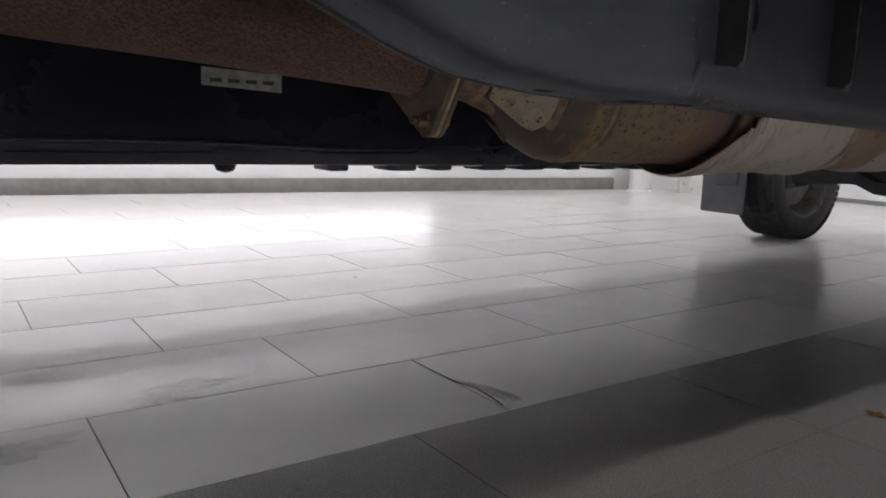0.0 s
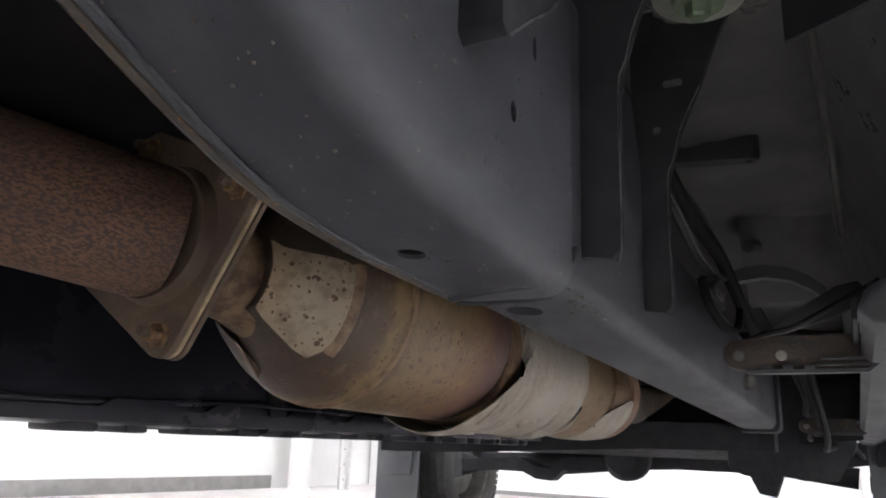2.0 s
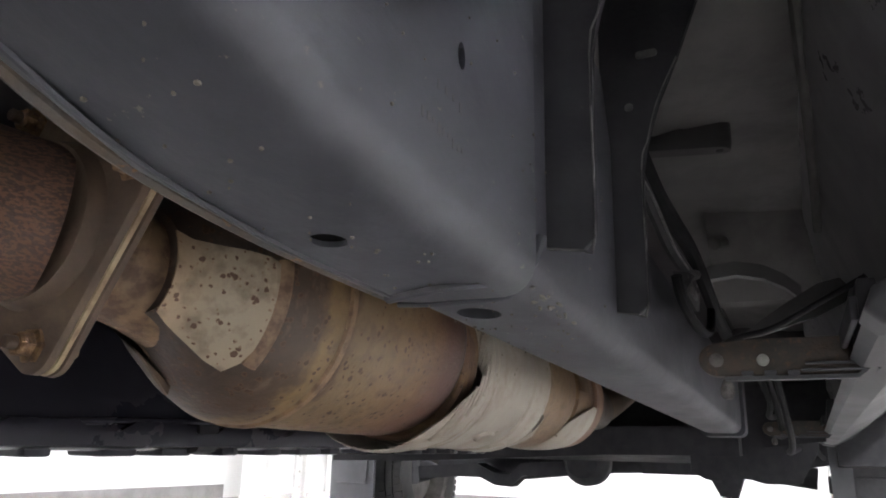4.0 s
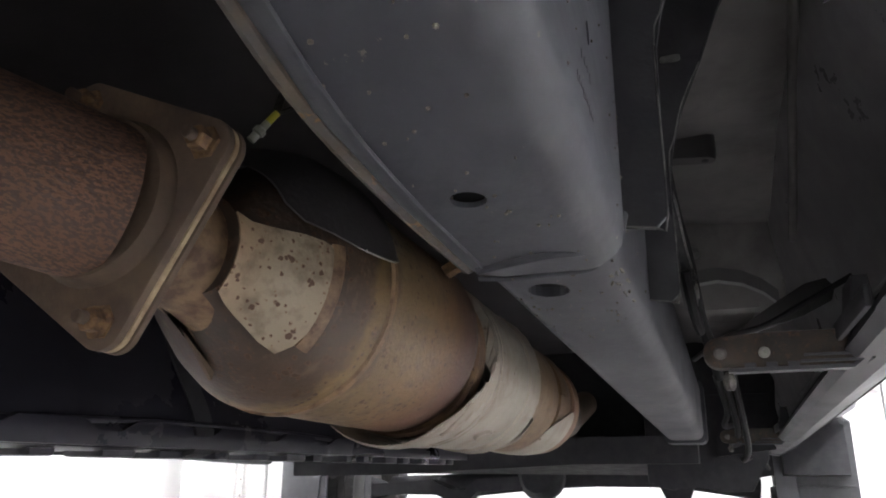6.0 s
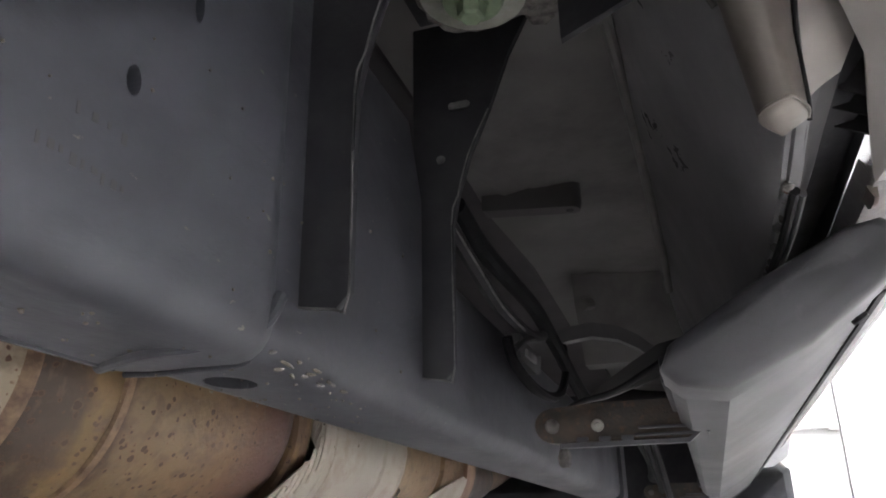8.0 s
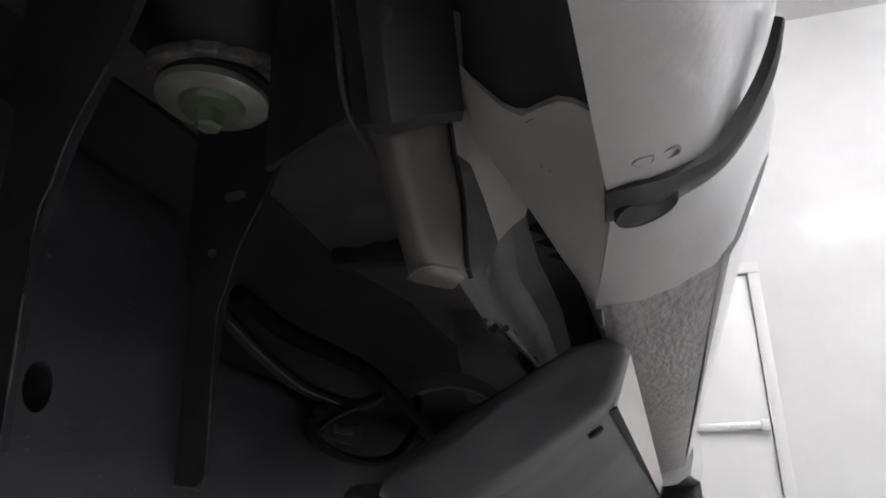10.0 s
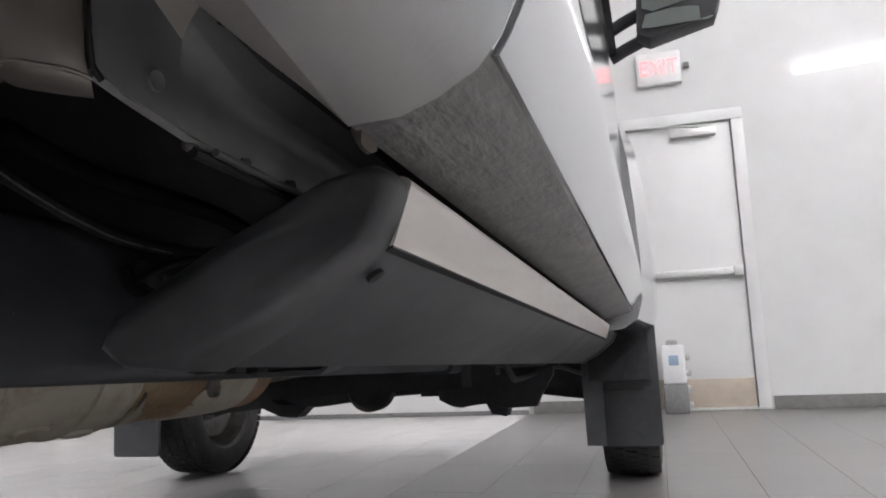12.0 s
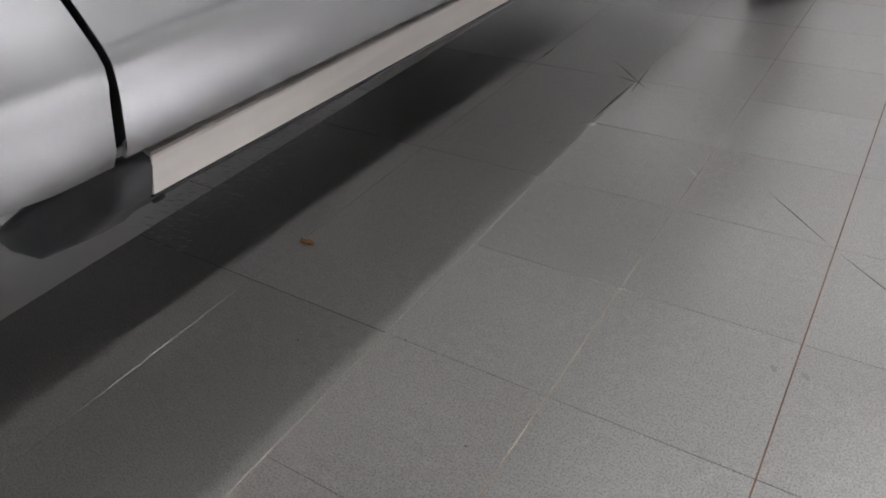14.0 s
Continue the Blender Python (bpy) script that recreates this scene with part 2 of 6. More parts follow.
RUSTNUT = shade("crusted_rust", (0.22, 0.13, 0.06), (0.09, 0.05, 0.03), 160.0, rough=0.85, bump=0.8, bump_scale=500)
CONVNECK = shade("rust_mottled_steel", (0.23, 0.15, 0.085), (0.1, 0.058, 0.036), 45.0, low=0.42, high=0.6, rough=0.6, bump=0.4, bump_scale=260, specks=(0.36, 0.27, 0.16), speck_scale=80, speck_at=0.66)
LIPM = shade("rusted_seam", (0.09, 0.07, 0.05), (0.06, 0.06, 0.062), 30.0, rough=0.7, bump=0.5, bump_scale=200, specks=(0.16, 0.09, 0.04), speck_scale=60, speck_at=0.6)
SPECKM = shade("tan_dried_mud", (0.16, 0.145, 0.115), (0.1, 0.09, 0.075), 90.0, rough=0.85, bump=0.5)
CONVRED = shade("reddish_heat_stain", (0.17, 0.095, 0.065), (0.25, 0.16, 0.1), 18.0, rough=0.6, bump=0.25, bump_scale=300, specks=(0.07, 0.035, 0.025), speck_scale=60, speck_at=0.68)


def dusted_paint(name, x0, x1):
    """Silver paint under a film of road dust that thins out from x0 to x1."""
    m = bpy.data.materials.new(name)
    m.use_nodes = True
    nt = m.node_tree
    b = nt.nodes["Principled BSDF"]
    geo = nt.nodes.new("ShaderNodeNewGeometry")
    sep = nt.nodes.new("ShaderNodeSeparateXYZ")
    nt.links.new(geo.outputs["Position"], sep.inputs[0])
    patch = nt.nodes.new("ShaderNodeTexNoise")
    patch.inputs["Scale"].default_value = 25.0
    nt.links.new(geo.outputs["Position"], patch.inputs["Vector"])
    wob = nt.nodes.new("ShaderNodeMath")
    wob.operation = "MULTIPLY_ADD"
    wob.inputs[1].default_value = 0.02
    nt.links.new(patch.outputs["Fac"], wob.inputs[0])
    nt.links.new(sep.outputs["X"], wob.inputs[2])
    thin = nt.nodes.new("ShaderNodeMapRange")
    thin.interpolation_type = "SMOOTHSTEP"
    thin.inputs["From Min"].default_value, thin.inputs["From Max"].default_value = x0, x1
    nt.links.new(wob.outputs[0], thin.inputs["Value"])
    ramp = nt.nodes.new("ShaderNodeMix")
    ramp.data_type = "RGBA"
    ramp.inputs["A"].default_value, ramp.inputs["B"].default_value = (0.5, 0.492, 0.486, 1), (0.58, 0.585, 0.6, 1)
    nt.links.new(thin.outputs["Result"], ramp.inputs["Factor"])
    nt.links.new(ramp.outputs["Result"], b.inputs["Base Color"])
    for sock, lo, hi in (("Metallic", 0.3, 0.95), ("Roughness", 0.42, 0.29)):
        r = nt.nodes.new("ShaderNodeMapRange")
        r.inputs["To Min"].default_value, r.inputs["To Max"].default_value = lo, hi
        nt.links.new(thin.outputs["Result"], r.inputs["Value"])
        nt.links.new(r.outputs["Result"], b.inputs[sock])
    grain = nt.nodes.new("ShaderNodeTexNoise")
    grain.inputs["Scale"].default_value = 130.0
    nt.links.new(geo.outputs["Position"], grain.inputs["Vector"])
    bump = nt.nodes.new("ShaderNodeBump")
    bump.inputs["Strength"].default_value, bump.inputs["Distance"].default_value = 0.1, 0.002
    nt.links.new(grain.outputs["Fac"], bump.inputs["Height"])
    nt.links.new(bump.outputs[0], b.inputs["Normal"])
    return m


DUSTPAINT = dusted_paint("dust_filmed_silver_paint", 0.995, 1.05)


def heat_tint(name, bands, rough, pits, pit_scale, pit_size):
    """Heat-stained steel: bands of colour along the exhaust, broken up by noise, with round rust pits."""
    m = shade(name, bands[0][1], rough=rough, rough2=rough + 0.12, metal=0.1, bump=0.3, bump_scale=230)
    nt = m.node_tree
    b = nt.nodes["Principled BSDF"]
    pos = nt.nodes.new("ShaderNodeNewGeometry")
    sep = nt.nodes.new("ShaderNodeSeparateXYZ")
    nt.links.new(pos.outputs["Position"], sep.inputs[0])

    def cloud(scale, detail=5.0, squash=(1, 1, 1)):
        mp = nt.nodes.new("ShaderNodeMapping")
        mp.inputs["Scale"].default_value = squash
        nt.links.new(pos.outputs["Position"], mp.inputs[0])
        n = nt.nodes.new("ShaderNodeTexNoise")
        n.inputs["Scale"].default_value = scale
        n.inputs["Detail"].default_value = detail
        nt.links.new(mp.outputs[0], n.inputs["Vector"])
        return n.outputs["Fac"]

    def ranged(value, a, c, lo, hi):
        r = nt.nodes.new("ShaderNodeMapRange")
        for key, v in zip(("From Min", "From Max", "To Min", "To Max"), (a, c, lo, hi)):
            r.inputs[key].default_value = v
        nt.links.new(value, r.inputs["Value"])
        return r.outputs["Result"]

    def mixed(fac, a, c, how="MIX"):
        x = nt.nodes.new("ShaderNodeMix")
        x.data_type, x.blend_type = "RGBA", how
        nt.links.new(fac, x.inputs["Factor"])
        for key, v in (("A", a), ("B", c)):
            if isinstance(v, tuple):
                x.inputs[key].default_value = (*v, 1)
            else:
                nt.links.new(v, x.inputs[key])
        return x.outputs["Result"]

    add = nt.nodes.new("ShaderNodeMath")
    add.operation = "ADD"
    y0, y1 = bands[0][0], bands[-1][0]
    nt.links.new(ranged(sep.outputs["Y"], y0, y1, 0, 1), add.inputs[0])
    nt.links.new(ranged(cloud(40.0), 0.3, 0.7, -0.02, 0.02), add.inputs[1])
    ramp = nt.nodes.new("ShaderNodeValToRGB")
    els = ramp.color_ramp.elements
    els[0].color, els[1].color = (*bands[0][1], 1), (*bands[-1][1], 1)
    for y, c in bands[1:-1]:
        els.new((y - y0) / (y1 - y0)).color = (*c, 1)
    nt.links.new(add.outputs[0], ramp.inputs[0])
    out = mixed(ranged(cloud(70.0, 8.0), 0.48, 0.66, 0, 0.5), ramp.outputs[0], (0.085, 0.055, 0.036))
    out = mixed(ranged(cloud(45.0, 6.0, (1, 2.2, 1)), 0.6, 0.74, 0, 0.22), out, (0.32, 0.24, 0.14))
    v = nt.nodes.new("ShaderNodeTexVoronoi")
    v.inputs["Scale"].default_value = pit_scale
    warp = nt.nodes.new("ShaderNodeVectorMath")
    warp.operation = "MULTIPLY_ADD"
    ragged = nt.nodes.new("ShaderNodeTexNoise")
    ragged.inputs["Scale"].default_value = pit_scale * 1.6
    nt.links.new(pos.outputs["Position"], ragged.inputs["Vector"])
    nt.links.new(ragged.outputs["Color"], warp.inputs[0])
    warp.inputs[1].default_value = (0.0025, 0.0025, 0.0025)
    nt.links.new(pos.outputs["Position"], warp.inputs[2])
    nt.links.new(warp.outputs[0], v.inputs["Vector"])
    size = nt.nodes.new("ShaderNodeMath")
    size.operation = "SUBTRACT"
    cell = nt.nodes.new("ShaderNodeSeparateColor")
    nt.links.new(v.outputs["Color"], cell.inputs[0])
    spread = nt.nodes.new("ShaderNodeMath")
    spread.operation = "MULTIPLY"
    nt.links.new(ranged(cell.outputs[0], 0.35, 1.0, 0.0, pit_size), spread.inputs[0])
    nt.links.new(ranged(cloud(pit_scale * 0.3, 3.0), 0.36, 0.56, 0.25, 1.0), spread.inputs[1])
    nt.links.new(spread.outputs[0], size.inputs[0])
    nt.links.new(v.outputs["Distance"], size.inputs[1])
    out = mixed(ranged(size.outputs[0], -0.1, 0.1, 0, 0.55), out, (0.2, 0.1, 0.045))
    out = mixed(ranged(size.outputs[0], 0.0, 0.1, 0, 1), out, pits)
    nt.links.new(out, b.inputs["Base Color"])
    return m


# Bands turn from tan to nearly black towards the barrel's front end.
CONVTAN = heat_tint("tan_to_black_barrel_steel", [(-2.6, (0.227, 0.166, 0.094)), (-2.25, (0.235, 0.174, 0.097)), (-2.18, (0.202, 0.137, 0.072)), (-2.08, (0.168, 0.104, 0.054)), (-2.0, (0.185, 0.120, 0.065)), (-1.9, (0.126, 0.066, 0.040)), (-1.8, (0.042, 0.029, 0.022)), (-1.5, (0.025, 0.021, 0.018))], 0.52, (0.085, 0.045, 0.025), 190.0, 0.4)
CONV = heat_tint("heat_stained_steel", [(-2.97, (0.075, 0.045, 0.03)), (-2.9, (0.052, 0.038, 0.031)), (-2.86, (0.06, 0.041, 0.03)), (-2.826, (0.075, 0.05, 0.033)), (-2.812, (0.2, 0.13, 0.055)), (-2.8, (0.17, 0.11, 0.048)), (-2.789, (0.06, 0.036, 0.022)), (-2.774, (0.17, 0.118, 0.063)), (-2.7, (0.185, 0.122, 0.063)), (-2.64, (0.17, 0.1, 0.05)), (-2.6, (0.12, 0.058, 0.037)), (-2.56, (0.08, 0.042, 0.036)), (-2.5, (0.07, 0.04, 0.036))], 0.5, (0.06, 0.032, 0.018), 165.0, 0.58)
PATCHM = heat_tint("pale_steel_patch", [(-2.96, (0.27, 0.17, 0.09)), (-2.915, (0.3, 0.235, 0.155)), (-2.9, (0.31, 0.26, 0.185)), (-2.86, (0.3, 0.245, 0.17)), (-2.85, (0.22, 0.14, 0.085))], 0.5, (0.085, 0.042, 0.023), 210.0, 0.62)


# ---- building helpers ----
def part(name, bm, material, parent=None, label="", smooth=0.6):
    """Links a bmesh as one mesh object, under a thing or a part where one is given."""
    bmesh.ops.recalc_face_normals(bm, faces=bm.faces)
    me = bpy.data.meshes.new(name)
    bm.to_mesh(me)
    bm.free()
    me.materials.append(material)
    if smooth:
        for p in me.polygons:
            p.use_smooth = True
        me.set_sharp_from_angle(angle=smooth)
    ob = new(name, me)
    if parent:
        ob.parent = parent
    if label:
        tagged(ob, label)
    return ob


def thing(name, label, category, kind="", group=""):
    return tagged(new(name), label, category, group, kind)


def loft(sections, closed=True, caps=True):
    """A skin over rows of 3D points, all of one length."""
    bm = bmesh.new()
    rows = [[bm.verts.new(p) for p in s] for s in sections]
    n = len(rows[0])
    for a, b in zip(rows, rows[1:]):
        for i in range(n if closed else n - 1):
            bm.faces.new((a[i], a[(i + 1) % n], b[(i + 1) % n], b[i]))
    if caps and closed:
        bm.faces.new(rows[0][::-1])
        bm.faces.new(rows[-1])
    return bm


def block(x0, x1, y0, y1, z0, z1, bevel=0.0, segments=2):
    bm = bmesh.new()
    bmesh.ops.create_cube(bm, size=1)
    for v in bm.verts:
        v.co = (x0 if v.co.x < 0 else x1, y0 if v.co.y < 0 else y1, z0 if v.co.z < 0 else z1)
    if bevel:
        bmesh.ops.bevel(bm, geom=bm.edges[:], offset=bevel, segments=segments, profile=0.5, affect="EDGES")
    return bm


def prism(points, axis, a, b, bevel=0.0):
    """A flat outline swept along one axis from a to b; points are the other two coordinates in x, y, z order."""
    def place(p, v):
        return {"x": (v, p[0], p[1]), "y": (p[0], v, p[1]), "z": (p[0], p[1], v)}[axis]
    bm = loft([[place(p, a) for p in points], [place(p, b) for p in points]])
    if bevel:
        bmesh.ops.bevel(bm, geom=bm.edges[:], offset=bevel, segments=2, profile=0.5, affect="EDGES")
    return bm


def frame_of(direction):
    d = Vector(direction).normalized()
    side = d.cross((0, 0, 1))
    side = side.normalized() if side.length > 1e-4 else Vector((1, 0, 0))
    return side, side.cross(d).normalized(), d


def lathe(rows, start, direction, count=40, caps=True):
    """Rings of (distance along, radius) round an axis."""
    s, u, d = frame_of(direction)
    o = Vector(start)
    ring = [(math.cos(2 * math.pi * i / count), math.sin(2 * math.pi * i / count)) for i in range(count)]
    return loft([[o + d * h + s * (r * c) + u * (r * k) for c, k in ring] for h, r in rows], caps=caps)


def smooth_path(points, steps=6):
    """A Catmull-Rom line through the points."""
    pts = [Vector(p) for p in points]
    pts = [pts[0] * 2 - pts[1], *pts, pts[-1] * 2 - pts[-2]]
    out = []
    for a, b, c, d in zip(pts, pts[1:], pts[2:], pts[3:]):
        for k in range(steps):
            t = k / steps
            out.append(0.5 * (2 * b + (c - a) * t + (2 * a - 5 * b + 4 * c - d) * t * t + (3 * b - a - 3 * c + d) * t ** 3))
    return [*out, pts[-2]]


def tube(points, radius, count=12, steps=6, squash=1.0):
    """A round bar along a smooth line; radius may be one number or one for each point."""
    path = smooth_path(points, steps)
    radii = [radius] * len(points) if isinstance(radius, (int, float)) else radius
    secs = []
    for i, p in enumerate(path):
        d = path[min(i + 1, len(path) - 1)] - path[max(i - 1, 0)]
        s, u, _ = frame_of(d)
        k = i / steps
        j = min(int(k), len(radii) - 2)
        r = radii[j] + (radii[j + 1] - radii[j]) * (k - j)
        secs.append([p + s * (r * math.cos(2 * math.pi * n / count)) + u * (r * squash * math.sin(2 * math.pi * n / count)) for n in range(count)])
    return loft(secs)


def rounded(x0, x1, z0, z1, r, n=4):
    """A rounded oblong as a ring of (x, z)."""
    out = []
    for cx, cz, a in ((x1 - r, z0 + r, -90), (x1 - r, z1 - r, 0), (x0 + r, z1 - r, 90), (x0 + r, z0 + r, 180)):
        for k in range(n + 1):
            t = radians(a + 90 * k / n)
            out.append((cx + r * math.cos(t), cz + r * math.sin(t)))
    return out


def cut(ob, cutters):
    """Cuts the cutter meshes out of ob for good."""
    for bm in cutters:
        bmesh.ops.recalc_face_normals(bm, faces=bm.faces)
        me = bpy.data.meshes.new("cutter")
        bm.to_mesh(me)
        bm.free()
        c = new("cutter", me)
        m = ob.modifiers.new("cut", "BOOLEAN")
        m.object, m.operation, m.solver = c, "DIFFERENCE", "EXACT"
        bpy.context.view_layer.update()
        res = bpy.data.meshes.new_from_object(ob.evaluated_get(bpy.context.evaluated_depsgraph_get()))
        ob.modifiers.clear()
        ob.data = res
        bpy.data.objects.remove(c)


def tilt(x, y):
    """How far the jacked-up truck leans away from level, against its rear running board end."""
    return -0.03 * (y + 2.7) + 0.042 * (x - 0.95)


# ---- room ----
WEST_A, WEST_B = (-4.15, -4.6), (-3.38, 1.2)
NORTH, EAST, SOUTH, HIGH = 2.55, 9.0, -10.0, 4.2


def slab(name, a, b, thick, z0, z1, material, kind="structure", label=""):
    """An upright wall between two plan points, thickened away to its left."""
    a, b = Vector((*a, 0)), Vector((*b, 0))
    n = (b - a).normalized().cross((0, 0, 1)) * -thick
    pts = [a, b, b + n, a + n]
    ob = part(name, prism([(p.x, p.y) for p in pts], "z", z0, z1), material, None, label, smooth=0)
    return tagged(ob, kind=kind)


slope = (WEST_B[0] - WEST_A[0]) / (WEST_B[1] - WEST_A[1])
west_s = (WEST_A[0] + slope * (SOUTH - 0.2 - WEST_A[1]), SOUTH - 0.2)
west_n = (WEST_A[0] + slope * (NORTH + 0.2 - WEST_A[1]), NORTH + 0.2)
slab("wall_west", west_s, west_n, 0.2, 0, HIGH, PLASTER)
DOOR_X0, DOOR_X1, DOOR_H = 0.86, 1.76, 2.12
wall_north = tagged(part("wall_north", prism([(west_n[0], 0), (DOOR_X0, 0), (DOOR_X0, DOOR_H), (DOOR_X1, DOOR_H), (DOOR_X1, 0), (EAST, 0), (EAST, HIGH), (west_n[0], HIGH)], "y", NORTH, NORTH + 0.2), PLASTER, smooth=0), kind="structure")
tagged(part("wall_east", block(EAST, EAST + 0.2, SOUTH - 0.2, NORTH + 0.2, 0, HIGH), PLASTER, smooth=0), kind="structure")
tagged(part("wall_south", block(west_s[0], EAST, SOUTH - 0.2, SOUTH, 0, HIGH), PLASTER, smooth=0), kind="structure")
tagged(part("ceiling", block(west_s[0] - 0.3, EAST + 0.2, SOUTH - 0.2, NORTH + 0.2, HIGH, HIGH + 0.15), CEIL, smooth=0), kind="structure")
tagged(part("baseboard", prism([(WEST_A[0] + slope * (SOUTH - WEST_A[1]), SOUTH), (WEST_A[0] + slope * (1.4 - WEST_A[1]), 1.4), (WEST_A[0] + slope * (1.4 - WEST_A[1]) + 0.012, 1.4), (WEST_A[0] + slope * (SOUTH - WEST_A[1]) + 0.012, SOUTH)], "z", 0, 0.1, 0.002), SKIRT), kind="structure")
tagged(part("baseboard", block(DOOR_X1 + 0.07, EAST, NORTH - 0.012, NORTH, 0, 0.09, 0.002), SKIRT), kind="structure")
tagged(part("baseboard", block(0.15, DOOR_X0 - 0.07, NORTH - 0.012, NORTH, 0, 0.09, 0.002), SKIRT), kind="structure")

# column and cabinet box in the far corner
column = thing("column", "white painted round pipe column on the tiled floor", "column", "structure")
part("shaft", lathe([(0, 0.075), (0.012, 0.085), (HIGH - 0.03, 0.085), (HIGH, 0.085)], (-3.08, 1.42, 0), (0, 0, 1), 32), PLASTER, column)
part("base_ring", lathe([(0, 0.1), (0.015, 0.1), (0.02, 0.087)], (-3.08, 1.42, 0), (0, 0, 1), 32), DOORFRAME, column)
track_post = thing("door_track", "grey galvanised roller door track standing beside the column", "door track", "structure")
part("channel", block(-2.93, -2.9, 1.72, 1.83, 0, 3.0, 0.002), BARM, track_post)
part("flange", block(-2.9, -2.86, 1.8, 1.815, 0, 3.0, 0.002), BARM, track_post)
for k in range(8):
    part("bolt", lathe([(0, 0.009), (0.006, 0.008), (0.008, 0.004)], (-2.9, 1.76, 0.08 + 0.12 * k), (1, 0, 0), 6), ZINC, track_post)

roller = thing("roller_door", "white panelled overhead door closed down to the floor", "garage door", "structure")
for k in range(6):
    part("panel", block(-2.85, 0.12, NORTH - 0.045, NORTH - 0.003, 0.006 + 0.5 * k, 0.5 + 0.5 * k, 0.006), DOORM, roller)
part("bottom_seal", block(-2.85, 0.12, NORTH - 0.05, NORTH - 0.046, 0.001, 0.035, 0.002), GREYP, roller)

door = thing("door_1", "white steel exit door with a push bar, closed in its frame", "door", "structure")
part("leaf_panel", block(DOOR_X0 + 0.035, DOOR_X1 - 0.035, NORTH + 0.012, NORTH + 0.06, 0.008, DOOR_H - 0.035, 0.003), DOORM, door)
for x0, x1 in ((DOOR_X0 - 0.05, DOOR_X0 + 0.03), (DOOR_X1 - 0.03, DOOR_X1 + 0.05)):
    part("jamb", block(x0, x1, NORTH - 0.02, NORTH + 0.12, 0, DOOR_H - 0.031, 0.004), DOORFRAME, door)
part("head", block(DOOR_X0 - 0.05, DOOR_X1 + 0.05, NORTH - 0.021, NORTH + 0.12, DOOR_H - 0.03, DOOR_H + 0.05, 0.004), DOORFRAME, door)
bar = part("push_bar", block(DOOR_X0 + 0.06, DOOR_X1 - 0.05, NORTH - 0.045, NORTH + 0.006, 0.95, 1.0, 0.008), BARM, door, "brushed steel push bar")
part("bar_end", block(DOOR_X1 - 0.11, DOOR_X1 - 0.045, NORTH - 0.05, NORTH + 0.0115, 0.935, 1.015, 0.008), BARM, bar)
part("bar_end", block(DOOR_X0 + 0.045, DOOR_X0 + 0.1, NORTH - 0.05, NORTH + 0.0115, 0.935, 1.015, 0.008), BARM, bar)
part("kick_plate", block(DOOR_X0 + 0.04, DOOR_X1 - 0.04, NORTH + 0.006, NORTH + 0.0115, 0.02, 0.22, 0.002), KICK, door, "tan kick plate")
part("threshold", block(DOOR_X0 - 0.02, DOOR_X1 + 0.02, NORTH - 0.03, NORTH + 0.11, 0.001, 0.015, 0.004), BARM, door)
closer = part("door_closer", block(1.3, 1.62, NORTH - 0.04, NORTH + 0.0115, 1.985, 2.045, 0.008), BARM, door, "grey door closer")
part("closer_arm", tube([(1.5, NORTH - 0.02, 2.06), (1.25, NORTH - 0.03, 2.08), (1.05, NORTH - 0.01, 2.1)], 0.01, 8), BARM, closer)
tagged(part("wall_outside", block(DOOR_X0 - 0.1, DOOR_X1 + 0.1, NORTH + 0.2, NORTH + 0.25, 0, DOOR_H + 0.1), PLASTER, smooth=0), kind="structure")

EXITRED = glow("exit_red", (0.85, 0.24, 0.26), 0.8)
sign = thing("exit_sign", "white exit sign with red letters on the wall", "sign")
part("housing", block(1.1, 1.42, NORTH - 0.05, NORTH, 2.41, 2.66, 0.006), WHITEP, sign)
curve = bpy.data.curves.new("letters", "FONT")
curve.body, curve.size, curve.extrude, curve.align_x, curve.align_y = "EXIT", 0.14, 0.003, "CENTER", "CENTER"
txt = new("letters", curve)
letters_mesh = bpy.data.meshes.new_from_object(txt.evaluated_get(bpy.context.evaluated_depsgraph_get()))
bpy.data.objects.remove(txt)
letters_mesh.materials.clear()
letters_mesh.materials.append(EXITRED)
letters = new("letters", letters_mesh)
letters.parent = sign
letters.matrix_basis = pose(1.26, NORTH - 0.054, 2.535, 90, 0, 0) @ Matrix.Diagonal((1, 1.15, 1, 1))
tagged(letters, "red lit letters")
part("lamp_stub", block(1.44, 1.48, NORTH - 0.04, NORTH, 2.52, 2.56, 0.006), GREYP, sign)

device = thing("drink_dispenser", "white and grey upright canister with a blue label on the floor", "canister")
part("base", block(1.1, 1.265, NORTH - 0.22, NORTH - 0.06, 0.0, 0.2, 0.01), GREYP, device)
part("body", block(1.105, 1.26, NORTH - 0.215, NORTH - 0.065, 0.2, 0.47, 0.02), WHITEP, device)
part("cap", lathe([(0, 0.04), (0.03, 0.04), (0.04, 0.03)], (1.18, NORTH - 0.14, 0.468), (0, 0, 1), 20), ALU, device)
part("label_panel", block(1.15, 1.215, NORTH - 0.219, NORTH - 0.2151, 0.33, 0.4, 0.001), BLUEP, device)
for k in range(4):
    part("ring", lathe([(0, 0.03), (0.012, 0.036), (0.03, 0.036), (0.042, 0.03)], (1.262, NORTH - 0.14, 0.03 + 0.11 * k), (0, 0, 1), 20), ALU, device)


